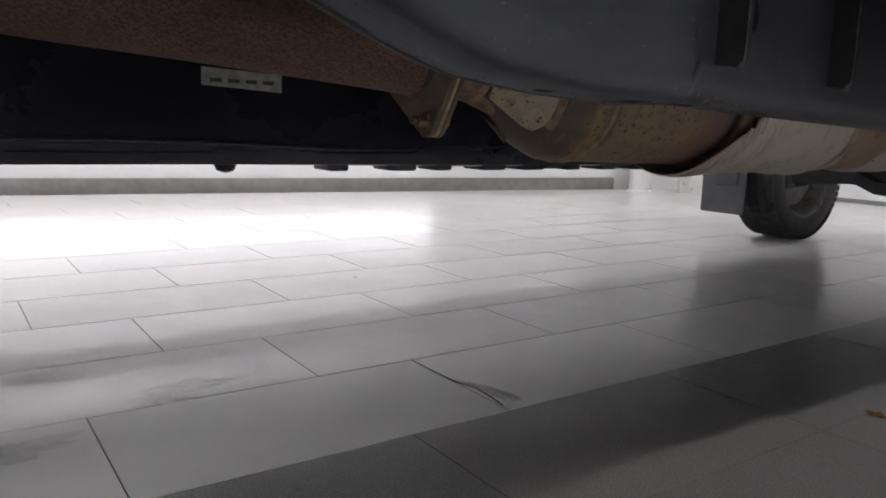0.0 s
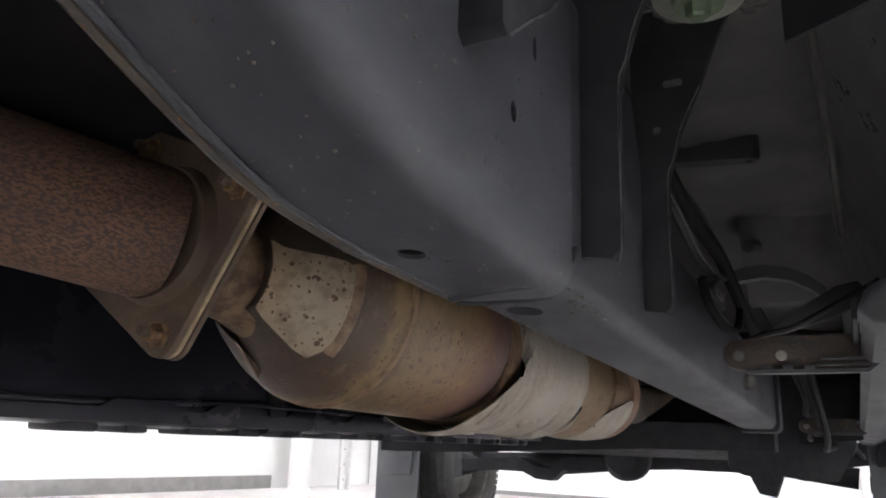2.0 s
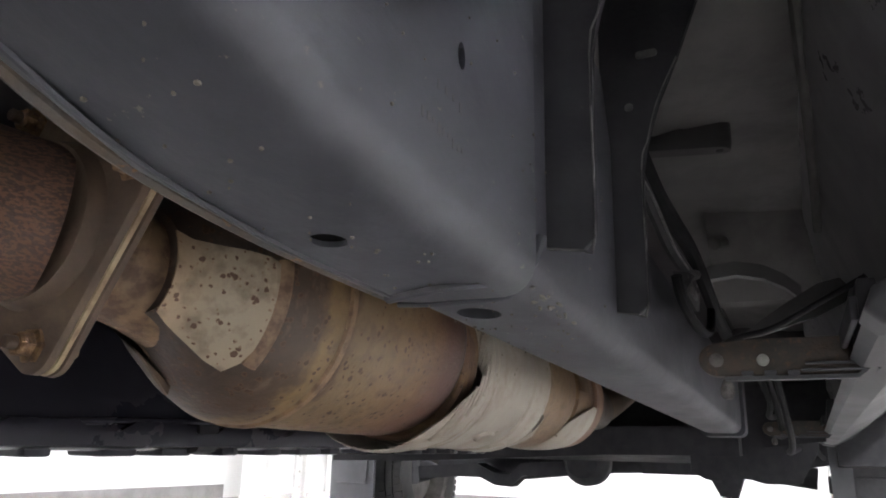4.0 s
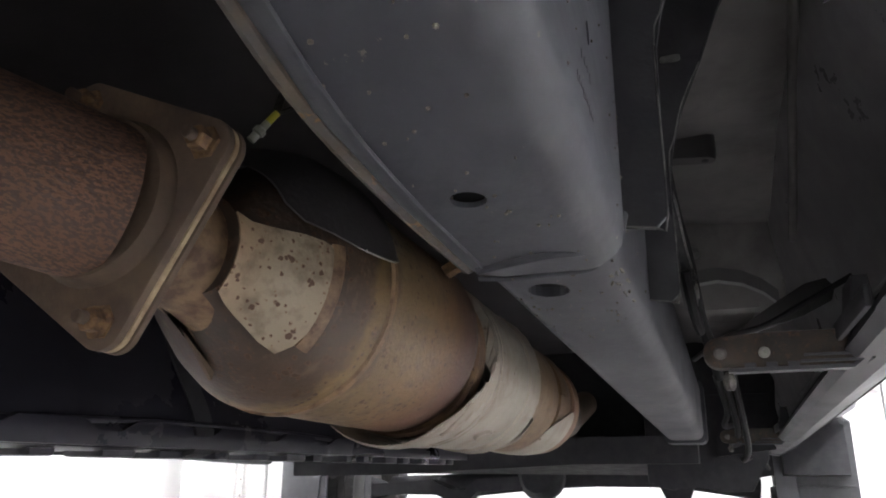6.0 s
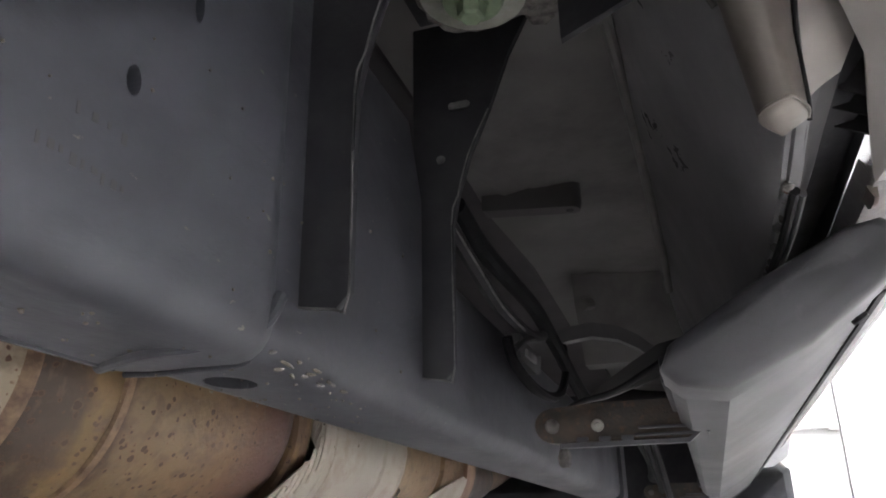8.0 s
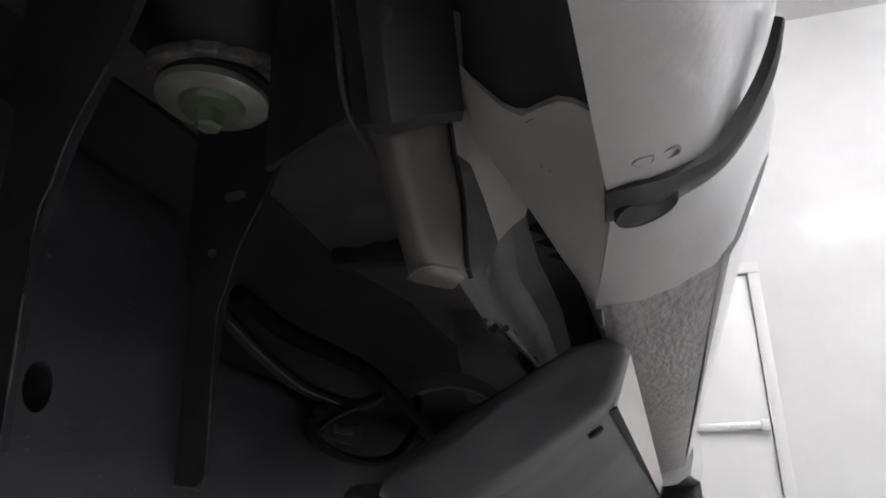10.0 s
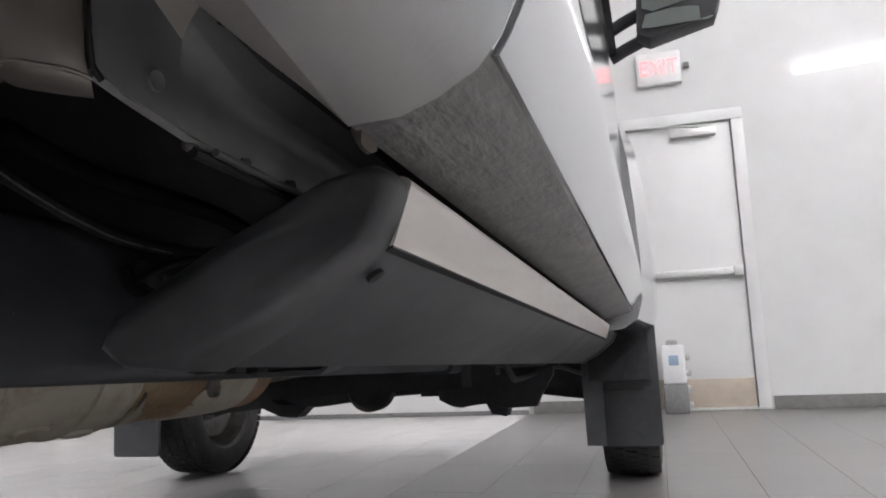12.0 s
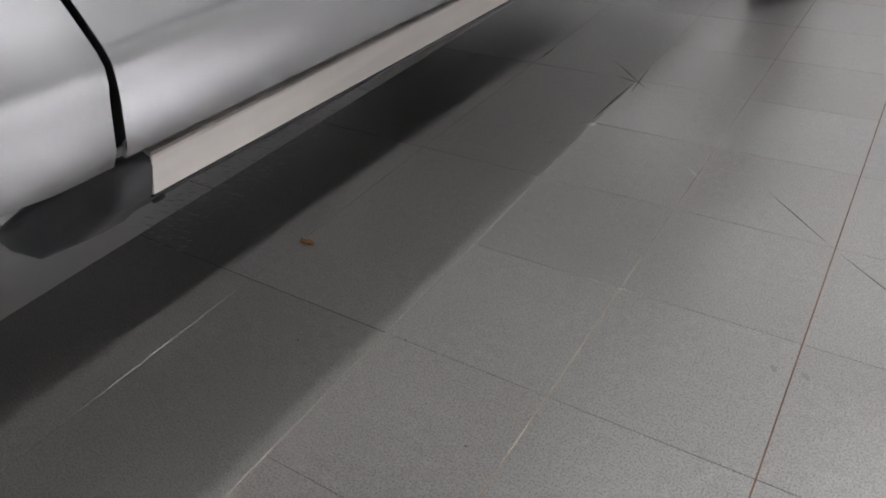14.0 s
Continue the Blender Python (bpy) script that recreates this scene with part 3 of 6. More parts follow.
def light_tube(a, b, height, radius, power, name, label, back):
    """A wall-hung light bar between two points with rounded ends, on a thin back plate."""
    lamp = thing(name, label, "light")
    a, b = Vector(a), Vector(b)
    d = (b - a).normalized()
    n = Vector(back)
    side = n.cross(d).normalized() if abs(n.dot(d)) < 0.9 else Vector((0, 0, 1))
    out = []
    length = (b - a).length
    for h, r in ((0, 0.25), (0.01, 0.7), (0.035, 1), (length - 0.035, 1), (length - 0.01, 0.7), (length, 0.25)):
        c = a + d * h
        out.append([c + side * (math.cos(2 * math.pi * k / 20) * height / 2 * r) + n * (-radius + math.sin(2 * math.pi * k / 20) * radius * r * 0.9) for k in range(20)])
    part("diffuser", loft(out), glow("lamp_glow", (0.985, 0.97, 1.0), power), lamp)
    w = side * height * 0.3
    plate = [a + d * 0.05 + w, b - d * 0.05 + w, b - d * 0.05 - w, a + d * 0.05 - w]
    part("back_plate", loft([[p + n * 0.004 for p in plate], [p - n * radius * 0.4 for p in plate]]), WHITEP, lamp)
    return lamp


def west_at(y, off=0.0):
    return WEST_A[0] + slope * (y - WEST_A[1]) + off


light_tube((west_at(-0.34, 0.02), -0.34, 0.3), (west_at(-3.2, 0.02), -3.2, 0.3), 0.09, 0.03, WEST_GLOW, "wall_light", "white light bar with rounded ends on the wall", (-1, 0, 0))
light_tube((2.17, NORTH - 0.004, 2.39), (4.6, NORTH - 0.004, 2.5), 0.085, 0.03, TUBE_GLOW, "wall_light", "white light bar with rounded ends on the wall", (0, 1, 0))
# East bars follow the floor's shadow edges; the west pair is added fill.
for x, y, power in ((2.6, -0.7, NEAR_GLOW), (2.6, -4.0, NEAR_GLOW * 0.65), (4.7, -0.7, FAR_GLOW), (4.7, -4.0, FAR_GLOW * 0.65), (-3.9, -0.7, WEST_FILL_GLOW), (-3.9, -4.0, WEST_FILL_GLOW * 0.65)):
    light_tube((x, y - 1.7, HIGH - 0.004), (x, y + 1.7, HIGH - 0.004), 0.45 if x < 0 else 0.08, 0.04, power, "unseen_ceiling_light", "long white light bar at the ceiling, unseen", (0, 0, 1))

# ---- truck ----
truck = thing("pickup_truck", "silver pickup truck with rusty exhaust and running boards, rear jacked up", "truck")


def rail_low(y):
    """Height of the frame rail's underside along the truck."""
    rows = ((-3.9, 0.86), (-3.6, 0.74), (-3.42, 0.655), (-3.28, 0.585), (-3.19, 0.546), (-3.13, 0.528), (-3.05, 0.519), (-2.93, 0.514), (-1.4, 0.467))
    for (a, p), (b, q) in zip(rows, rows[1:]):
        if y <= b:
            return p + (q - p) * (y - a) / (b - a)
    return rows[-1][1]


def rail_section(y, x0, x1, grow=0.0, drop=0.0):
    z = rail_low(y) + drop
    height = 0.135 + 0.105 * min(1, max(0, (-2.7 - y) / 0.05))
    return [(x, y, zz) for x, zz in rounded(x0 - grow, x1 + grow, z - grow, z + height, 0.018)]


def frame_rail(x0, x1, drop):
    rail = new("frame_rail")
    rail.parent = truck
    front = part("front_section", loft([rail_section(y, x0, x1, 0, drop) for y in (-2.98, -2.75, -2.7, -2.6, -2.2, -1.8, -1.42)]), RAILM, rail)
    ys = [-3.9, -3.75, -3.6, -3.5, -3.42, -3.35, -3.28, -3.23, -3.19, -3.16, -3.13, -3.09, -3.05, -2.99, -2.945]
    rear = part("rear_section", loft([rail_section(y, x0 - 0.002, x1 + 0.003, 0.003, drop) for y in ys] + [rail_section(-2.93, x0, x1, 0.0005, drop)]), RAILM, rail)
    return rail, front, rear


rail, rail_front, rail_rear = frame_rail(0.556, 0.642, 0.0)
mid = 0.593


def hole(x, y, z, rx, ry, deep=0.1, axis="z"):
    ring = [(math.cos(2 * math.pi * k / 20), math.sin(2 * math.pi * k / 20)) for k in range(20)]
    if axis == "z":
        return loft([[(x + c * rx, y + s * ry, z - deep) for c, s in ring], [(x + c * rx, y + s * ry, z + deep) for c, s in ring]])
    return loft([[(x - deep, y + c * rx, z + s * ry) for c, s in ring], [(x + deep, y + c * rx, z + s * ry) for c, s in ring]])


cut(rail_rear, [hole(mid, -3.055, 0.519, 0.0085, 0.008), hole(0.645, -3.043, 0.597, 0.0038, 0.0065, 0.06, "x"), hole(0.645, -3.012, 0.652, 0.003, 0.008, 0.06, "x")])
cut(rail_front, [hole(mid - 0.001, -2.888, 0.513, 0.0135, 0.0165), hole(0.645, -2.86, 0.59, 0.011, 0.015, 0.06, "x")])
part("end_cap", loft([[(x, y, z) for x, z in rounded(0.552, 0.65, rail_low(y) - 0.006, rail_low(y) + 0.14, 0.016)] for y in (-1.48, -1.4)]), RAILM, rail)
part("seam_lip", tube([(0.5545, y, rail_low(y) + 0.004) for y in (-3.42, -3.28, -3.19, -3.13, -3.05, -2.94)], 0.0042, 8), LIPM, rail)
part("seam_line", tube([(0.5695, y, rail_low(y) - 0.0028) for y in (-3.5, -3.42, -3.28, -3.19, -3.13, -3.05, -2.95)], 0.0014, 6), RAILM, rail)
part("pressed_bead", tube([(0.566, -2.955, 0.5125), (0.59, -2.966, 0.5125), (0.612, -2.972, 0.513), (0.63, -2.962, 0.5165), (0.6425, -2.94, 0.528), (0.646, -2.93, 0.545)], 0.0035, 10), RAILM, rail)
part("lap_weld", tube([(0.558, -2.93, 0.5135), (0.58, -2.927, 0.513), (0.6, -2.93, 0.513), (0.625, -2.926, 0.515), (0.638, -2.928, 0.525)], 0.0018, 8), RAILM, rail, "weld across the frame rail")
# Black discs set near flush paint the dark inside the rail holes.
for hx, hy, hz, hr in ((mid, -3.055, 0.5185, 0.0079), (mid, -2.888, 0.5185, 0.0125)):
    part("hole_lining", lathe([(0, hr), (0.002, hr)], (hx, hy, hz), (0, 0, 1), 20), HOLESHADE, rail)
random.seed(21)
for k in range(120):
    y = random.uniform(-3.25, -2.7)
    side = random.random() < 0.45
    z = rail_low(y)
    if side:
        at, way = (0.6482 if y < -2.93 else 0.6425, y, z + random.uniform(0.02, 0.11)), (1, 0, 0)
    else:
        at, way = (random.uniform(0.568, 0.63), y, z - (0.0033 if y < -2.93 else 0.0003)), (0, 0.0, -1)
    r = random.uniform(0.0004, 0.0013)
    part("dirt_speck", lathe([(-0.0005, r), (0.0004, r * 0.9), (0.0007, r * 0.4)], at, way, 7), SPECKM, rail)
# scraped sealer at the end of the weld
for k in range(14):
    a = k / 13
    at = Vector((0.638 + 0.004 * math.sin(k * 2.1), -2.925 + 0.07 * a, 0.516 - 0.003 * a + 0.003 * math.cos(k * 1.7)))
    part("sealer", lathe([(0, 0.0005), (0.002, 0.0011), (0.005, 0.0009), (0.007, 0.0004)], at, (0.3 * math.sin(k), 1, 0.2 * math.cos(k * 3)), 7), SPECKM if k % 3 else CRUST, rail)
for count, y0, step, z0 in ((4, -3.066, 0.007, 0.571), (9, -3.079, 0.0046, 0.5535)):
    for k in range(count):
        part("stamped_mark", block(0.6474, 0.6482, y0 + step * k, y0 + step * k + 0.0015 + 0.0012 * (k % 2), z0 - 0.0004 * k + 0.001 * (k % 3), z0 + 0.0045 - 0.0004 * k), PANELM, rail)
hook = part("hook_bracket", prism([(-3.112, 0.8), (-3.112, 0.609), (-3.106, 0.604), (-3.096, 0.613), (-3.078, 0.628), (-3.05, 0.65), (-3.03, 0.672), (-3.02, 0.71), (-3.015, 0.8)], "x", 0.647, 0.672, 0.001), BLACK, rail, "black curved bracket on the frame rail")
part("worn_edge", tube([(0.6725, -3.106, 0.604), (0.6725, -3.096, 0.6125), (0.6725, -3.078, 0.6275), (0.6725, -3.05, 0.6495), (0.6725, -3.03, 0.6715)], 0.0009, 6, 3), WORNEDGE, hook)

# far rail on the other side
frame_rail(-0.642, -0.556, -0.055)

# body mount: two upright plates, cup, washer and bolt
mount = new("body_mount")
mount.parent = truck


def mount_plate(y, low, wide, x_low, x_high, z_turn):
    pts = [(0.635, low + 0.004), (x_low - 0.008, low), (x_low, low + 0.008), (x_low, z_turn), (x_low + 0.006, z_turn + 0.025), (x_low + 0.015, z_turn + 0.058), (x_low + 0.033, z_turn + 0.096), (x_low + 0.05, z_turn + 0.145), (x_high, 0.84), (0.635, 0.84)]
    ob = part("plate", prism(pts, "y", y, y + 0.006, 0.0012), BLACK, mount)
    part("worn_edge", tube([(x - 0.0004, y - 0.0001, z) for x, z in pts[1:7]], 0.0007, 6, 3), WORNEDGE, ob)
    part("worn_edge", tube([(0.636, y - 0.0001, low + 0.0042), (x_low - 0.02, y - 0.0001, low + 0.0018), (x_low - 0.008, y - 0.0001, low + 0.0003)], 0.0006, 6, 3), WORNEDGE, ob)
    return ob


mount_plate(-2.907, 0.542, 0, 0.671, 0.735, 0.665)
mount_plate(-2.725, 0.535, 0, 0.667, 0.74, 0.654)
for px, pz, w in ((0.6755, 0.7575, 0.009), (0.659, 0.711, 0.0035)):
    part("slot", loft([[(px + (x - px) * 1.0, y, z) for x, z in rounded(px - w, px + w, pz - 0.0035, pz + 0.0035, 0.003)] for y in (-2.7262, -2.7245)]), WORNEDGE, mount)
part("top_plate", block(0.64, 0.79, -2.9, -2.72, 0.845, 0.853, 0.002), BLACK, mount)
part("cup", lathe([(0, 0.048), (0.03, 0.054), (0.05, 0.066), (0.056, 0.066)], (0.725, -2.815, 0.797), (0, 0, 1), 28), PANELM, mount, "dark mounting cup")
random.seed(17)
rag = [(0.05 + 0.004 * math.sin(3 * t + 1) + random.uniform(-0.002, 0.002)) * (1.0 + (0.32 if abs(t - 0.75) < 0.3 else 0.0)) for t in [2 * math.pi * k / 40 for k in range(40)]]
part("crusted_plate", loft([[(0.722 + r * g * math.cos(2 * math.pi * k / 40), -2.82 + r * g * math.sin(2 * math.pi * k / 40), z + random.uniform(-0.0006, 0.0006)) for k, r in enumerate(rag)] for g, z in ((0.97, 0.789), (1.0, 0.7905), (1.0, 0.796), (0.96, 0.798))]), CRUST, mount, "crusted ragged mounting plate")
part("rubber_ring", lathe([(0, 0.036), (0.002, 0.039), (0.006, 0.039)], (0.719, -2.825, 0.784), (0.05, 0.05, 1), 32), RUBBER, mount)
part("washer", lathe([(0, 0.034), (0.002, 0.037), (0.007, 0.037), (0.009, 0.034)], (0.718, -2.827, 0.776), (0.05, 0.05, 1), 32), ZINC, mount, "pale steel washer")
part("ring", lathe([(0, 0.02), (0.004, 0.022), (0.006, 0.022)], (0.718, -2.827, 0.771), (0.05, 0.05, 1), 28), GREENZ, mount)
part("bolt", lathe([(0, 0.007), (0.002, 0.0095), (0.012, 0.0105), (0.014, 0.014), (0.016, 0.014)], (0.717, -2.828, 0.758), (0.05, 0.05, 1), 6), GREENZ, mount, "green coated bolt head")
part("nut", lathe([(0, 0.008), (0.002, 0.011), (0.012, 0.011), (0.014, 0.015), (0.017, 0.015)], (0.754, -2.77, 0.79), (0.05, 0.05, 1), 6), CRUST, mount)

# exhaust
exhaust = new("exhaust")
exhaust.parent = truck
AX = Vector((0.0, 1.0, -0.02)).normalized()
C0 = Vector((0.308, -2.975, 0.575))


def on_axis(y):
    return Vector((0.332, y, 0.566 - 0.022 * (y + 2.94) - 0.02 * min(1, max(0, (y + 2.94) / 0.15))))


part("rear_pipe", tube([(0.05, -3.75, 0.66), (0.14, -3.42, 0.62), (0.224, -3.2, 0.598), (0.272, -3.07, 0.585), (0.306, -2.984, 0.5755)], [0.054, 0.054, 0.055, 0.056, 0.0565], 40, 8), RUST, exhaust, "mottled rusty pipe")
BOLTS = (radians(-81), radians(22.5), radians(110), radians(195))
S, U, D = frame_of((0.0, 1.0, -0.03))


def flange_ring(grow):
    """Rounded four-lobed outline of the flange in its own plane."""
    out = []
    for k in range(72):
        t = 2 * math.pi * k / 72
        b = max(BOLTS, key=lambda q: math.cos(t - q))
        out.append((0.085 * math.cos(b) + (0.0185 + grow) * math.cos(t), 0.085 * math.sin(b) + (0.0185 + grow) * math.sin(t)))
    return out


def flange(h0, h1, grow, material, label):
    return part("flange", loft([[C0 + D * h + S * a + U * b for a, b in flange_ring(g)] for h, g in ((h0, grow - 0.0015), (h0 + 0.001, grow), (h1 - 0.001, grow), (h1, grow - 0.0015))]), material, exhaust, label)


flange(-0.010, -0.002, 0.0, FLANGEM, "rusty four-bolt flange")
flange(-0.002, 0.0035, -0.0005, GASKET, "pale gasket between the flanges")
flange(0.0035, 0.01, 0.0, FLANGEM, "rusty four-bolt flange")
for b in BOLTS:
    at = C0 + (S * math.cos(b) + U * math.sin(b)) * 0.085
    part("stud", lathe([(-0.03, 0.0035), (-0.029, 0.0045), (0.022, 0.0045)], at, D, 12), FLANGEM, exhaust)
    part("nut", lathe([(-0.0225, 0.007), (-0.021, 0.0085), (-0.013, 0.0085), (-0.012, 0.012), (-0.0101, 0.0125)], at, D, 6), RUSTNUT, exhaust, "crusted rusty nut")
part("weld_collar", lathe([(-0.022, 0.0568), (-0.017, 0.0585), (-0.012, 0.0605), (-0.0102, 0.061)], C0, D, 40), FLANGEM, exhaust)
part("neck", tube([C0 + D * 0.009, (0.314, -2.95, 0.567), (0.323, -2.915, 0.557), (0.331, -2.865, 0.549)], [0.042, 0.042, 0.045, 0.056], 40), CONVNECK, exhaust, "rust-mottled neck")
part("neck_ring", tube([(0.3165, -2.94, 0.5645), (0.3185, -2.932, 0.562), (0.3205, -2.925, 0.56)], [0.0425, 0.0455, 0.0445], 40, 3), CONVNECK, exhaust)

c1 = on_axis(-2.865)
s_, u_, d_ = frame_of(AX)
cone_rows = []
for h, r in ((-0.06, 0.046), (-0.045, 0.056), (-0.025, 0.074), (0.0, 0.092), (0.03, 0.1025), (0.055, 0.106), (0.074, 0.106)):
    ring = []
    for k in range(56):
        t = 2 * math.pi * k / 56
        low = max(0.0, -math.sin(t + 0.35)) ** 1.5 * min(1.0, max(0.0, (0.05 - h) / 0.09))
        ring.append(c1 + d_ * h + (s_ * math.cos(t) + u_ * math.sin(t)) * (r * (1 - 0.3 * low)))
    cone_rows.append(ring)
conv = part("converter", loft(cone_rows), CONV, exhaust, "brown heat-stained converter shell")
part("seam", lathe([(0.07, 0.106), (0.072, 0.1085), (0.079, 0.1085), (0.081, 0.106)], c1, AX, 56, caps=False), CONVNECK, conv)
part("barrel", lathe([(0.078, 0.1055), (0.083, 0.1065), (0.245, 0.1065)], c1, AX, 56), CONV, conv, "tan speckled converter barrel")
part("barrel_end", lathe([(0.244, 0.1062), (0.3, 0.1062), (0.315, 0.104), (0.33, 0.094), (0.345, 0.088)], c1, AX, 56), CONV, conv, "reddish stained barrel end")
# pale plate wrapped over the neck cone
def wrap(rows, centre, axis, a0, a1, n=16, thick=0.0015, wave=0.0):
    """A curved sheet over part of a cone: rows of (along, radius), angles in degrees from the side towards the top."""
    s, u, d = frame_of(axis)
    secs = []
    for h, r, *lim in rows:
        lo, hi = lim if lim else (a0, a1)
        line = []
        for k in range(n + 1):
            t = radians(lo + (hi - lo) * k / n)
            w = wave * math.sin(k * 2.4)
            line.append(Vector(centre) + d * h + (s * math.cos(t) + u * math.sin(t)) * (r + w))
        back = [p - (s * math.cos(radians(lo + (hi - lo) * k / n)) + u * math.sin(radians(lo + (hi - lo) * k / n))) * thick for k, p in enumerate(line)]
        secs.append(line + back[::-1])
    return loft(secs)


part("plate", wrap([(-0.068, 0.0515, -44, 26), (-0.056, 0.054, -51, 20), (-0.045, 0.0605, -54, 17), (-0.035, 0.069, -55, 14), (-0.025, 0.0775, -56, 12), (-0.012, 0.087, -55, 9), (-0.007, 0.0905, -46, 7), (-0.005, 0.0915, -38, 5)], c1, AX, -40, 75, 18), PATCHM, conv, "pale speckled steel plate")
part("plate_bead", wrap([(-0.005, 0.091, -46, 8), (-0.002, 0.0935, -46, 8), (0.003, 0.0955, -46, 8), (0.006, 0.0955, -46, 8)], c1, AX, -40, 75, 18), CONVNECK, conv)
# Black sheet added over the cone's top to paint its shade.
part("upper_shell", wrap([(-0.042, 0.078, 28, 150), (-0.035, 0.086, 15, 150), (-0.02, 0.1, 9, 150), (0.01, 0.111, 5, 150), (0.045, 0.114, 6, 150), (0.066, 0.1135, 8, 150), (0.071, 0.111, 10, 150)], c1, AX, 20, 150, 24), LINERM, conv, "black sheet giving the cone's upper side its shade")
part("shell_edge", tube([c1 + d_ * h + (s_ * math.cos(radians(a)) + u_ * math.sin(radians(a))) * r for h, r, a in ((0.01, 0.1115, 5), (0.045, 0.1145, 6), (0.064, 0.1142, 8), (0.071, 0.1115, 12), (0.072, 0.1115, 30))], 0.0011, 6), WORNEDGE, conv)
part("gusset", prism([(-2.95, 0.53), (-2.925, 0.525), (-2.862, 0.468), (-2.86, 0.476), (-2.87, 0.51)], "x", 0.312, 0.315), FLANGEM, conv)

c2 = on_axis(-2.52)
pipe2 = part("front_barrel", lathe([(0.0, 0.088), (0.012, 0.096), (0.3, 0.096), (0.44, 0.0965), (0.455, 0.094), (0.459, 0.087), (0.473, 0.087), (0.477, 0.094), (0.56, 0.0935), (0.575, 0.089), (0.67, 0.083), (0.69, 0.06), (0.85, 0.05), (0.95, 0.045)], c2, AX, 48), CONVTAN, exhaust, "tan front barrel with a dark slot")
# Black band paints the shade down in the slot.
part("slot_band", lathe([(0.4595, 0.0876), (0.4725, 0.0876)], c2, AX, 48, caps=False), HOLESHADE, pipe2)
part("band", lathe([(-0.015, 0.096), (-0.012, 0.1), (0.012, 0.1), (0.016, 0.0965)], c2, AX, 48), CONVDARK, pipe2)
shield_rows = [(-0.052, 0.112, -128, -56), (-0.04, 0.1135, -128, -40), (-0.02, 0.1135, -129, -27), (0.005, 0.111, -130, -20), (0.022, 0.1095, -132, -16), (0.025, 0.107, -132, 62), (0.05, 0.106, -133, 62), (0.2, 0.104, -135, 62), (0.25, 0.104, -135, 62), (0.262, 0.1075, -135, 62), (0.276, 0.104, -135, 60), (0.292, 0.101, -130, 56), (0.31, 0.1, -118, -34), (0.335, 0.099, -105, -56)]
shield = part("heat_shield", wrap(shield_rows, c2, AX, -130, 60, 40, 0.0014, 0.0006), SHIELDM, exhaust, "pale pressed heat shield")
s_, u_, d_ = frame_of(AX)
for h in (0.05, 0.066, 0.21):
    part("pressed_ring", wrap([(h - 0.004, 0.104), (h, 0.107), (h + 0.004, 0.104)], c2, AX, -132, 56, 32), SHIELDM, shield)
for k in range(6):
    part("ridge", wrap([(-0.026 + 0.011 * k, 0.1145 - 0.0008 * k), (-0.023 + 0.011 * k, 0.116 - 0.0008 * k), (-0.02 + 0.011 * k, 0.1145 - 0.0008 * k)], c2, AX, -60 + 7 * k, -34 + 7 * k, 5), SHIELDM, shield)
for h, a in ((0.14, -58), (0.235, -70), (0.045, -88)):
    t = radians(a)
    n = s_ * math.cos(t) + u_ * math.sin(t)
    tang = -s_ * math.sin(t) + u_ * math.cos(t)
    o = c2 + d_ * h + n * 0.1045
    ring = [(0.03 * math.cos(2 * math.pi * k / 20), 0.012 * math.sin(2 * math.pi * k / 20)) for k in range(20)]
    part("pressing", loft([[o + d_ * p + tang * q for p, q in ring], [o + n * 0.004 + d_ * (p * 0.8) + tang * (q * 0.8) for p, q in ring]]), SHIELDM, shield)
part("clamp", wrap([(0.44, 0.097, -112, -42), (0.445, 0.0995, -112, -34), (0.5, 0.0995, -112, -22), (0.57, 0.098, -112, -12), (0.6, 0.096, -112, -14), (0.605, 0.092, -112, -18)], c2, AX, -100, 30, 16), SHIELDM, exhaust, "pale clamp plate")
part("rust_ring", lathe([(0.6, 0.086), (0.604, 0.0935), (0.655, 0.093), (0.66, 0.084)], c2, AX, 40), CONVRED, exhaust, "rusty ring")
part("strap", wrap([(0.475, 0.0955, 0, 70), (0.48, 0.097, 0, 70), (0.53, 0.097, 0, 70), (0.535, 0.0945, 0, 70)], c2, AX, 0, 70, 12), CONVDARK, exhaust)
part("hanger", loft([[(x, -2.62 + w, z) for w, z in ((-0.008, zz), (0.008, zz), (0.008, zz + 0.012), (-0.008, zz + 0.012))] for x, zz in ((0.4, 0.57), (0.42, 0.6), (0.45, 0.615), (0.5, 0.62))]), RUSTNUT, exhaust, "rusty exhaust hanger")
part("front_pipe", tube([c2 + AX * 0.74, c2 + AX * 0.95 + Vector((0, 0, 0.005)), c2 + AX * 1.2 + Vector((-0.03, 0, 0.03)), c2 + AX * 1.6 + Vector((-0.06, 0, 0.1))], 0.04, 28), FLANGEM, exhaust)
SB = C0 + (S * math.cos(BOLTS[1]) + U * math.sin(BOLTS[1])) * 0.1 + Vector((0.004, 0.014, 0.004))
sensor = part("oxygen_sensor", lathe([(0, 0.003), (0.006, 0.003), (0.007, 0.0045), (0.011, 0.0045), (0.012, 0.0028), (0.018, 0.0028)], SB, (0.45, 0.3, 0.75), 10), ZINC, exhaust, "small sensor with yellow sleeve")
part("sleeve", lathe([(0.018, 0.0026), (0.028, 0.0026)], SB, (0.45, 0.3, 0.75), 10), YELLOW, sensor)
part("lead", tube([SB + Vector((0.013, 0.009, 0.022)), SB + Vector((0.03, 0.03, 0.035)), SB + Vector((0.07, 0.07, 0.03)), SB + Vector((0.12, 0.1, 0.05))], 0.0018, 6), RUBBER, sensor)
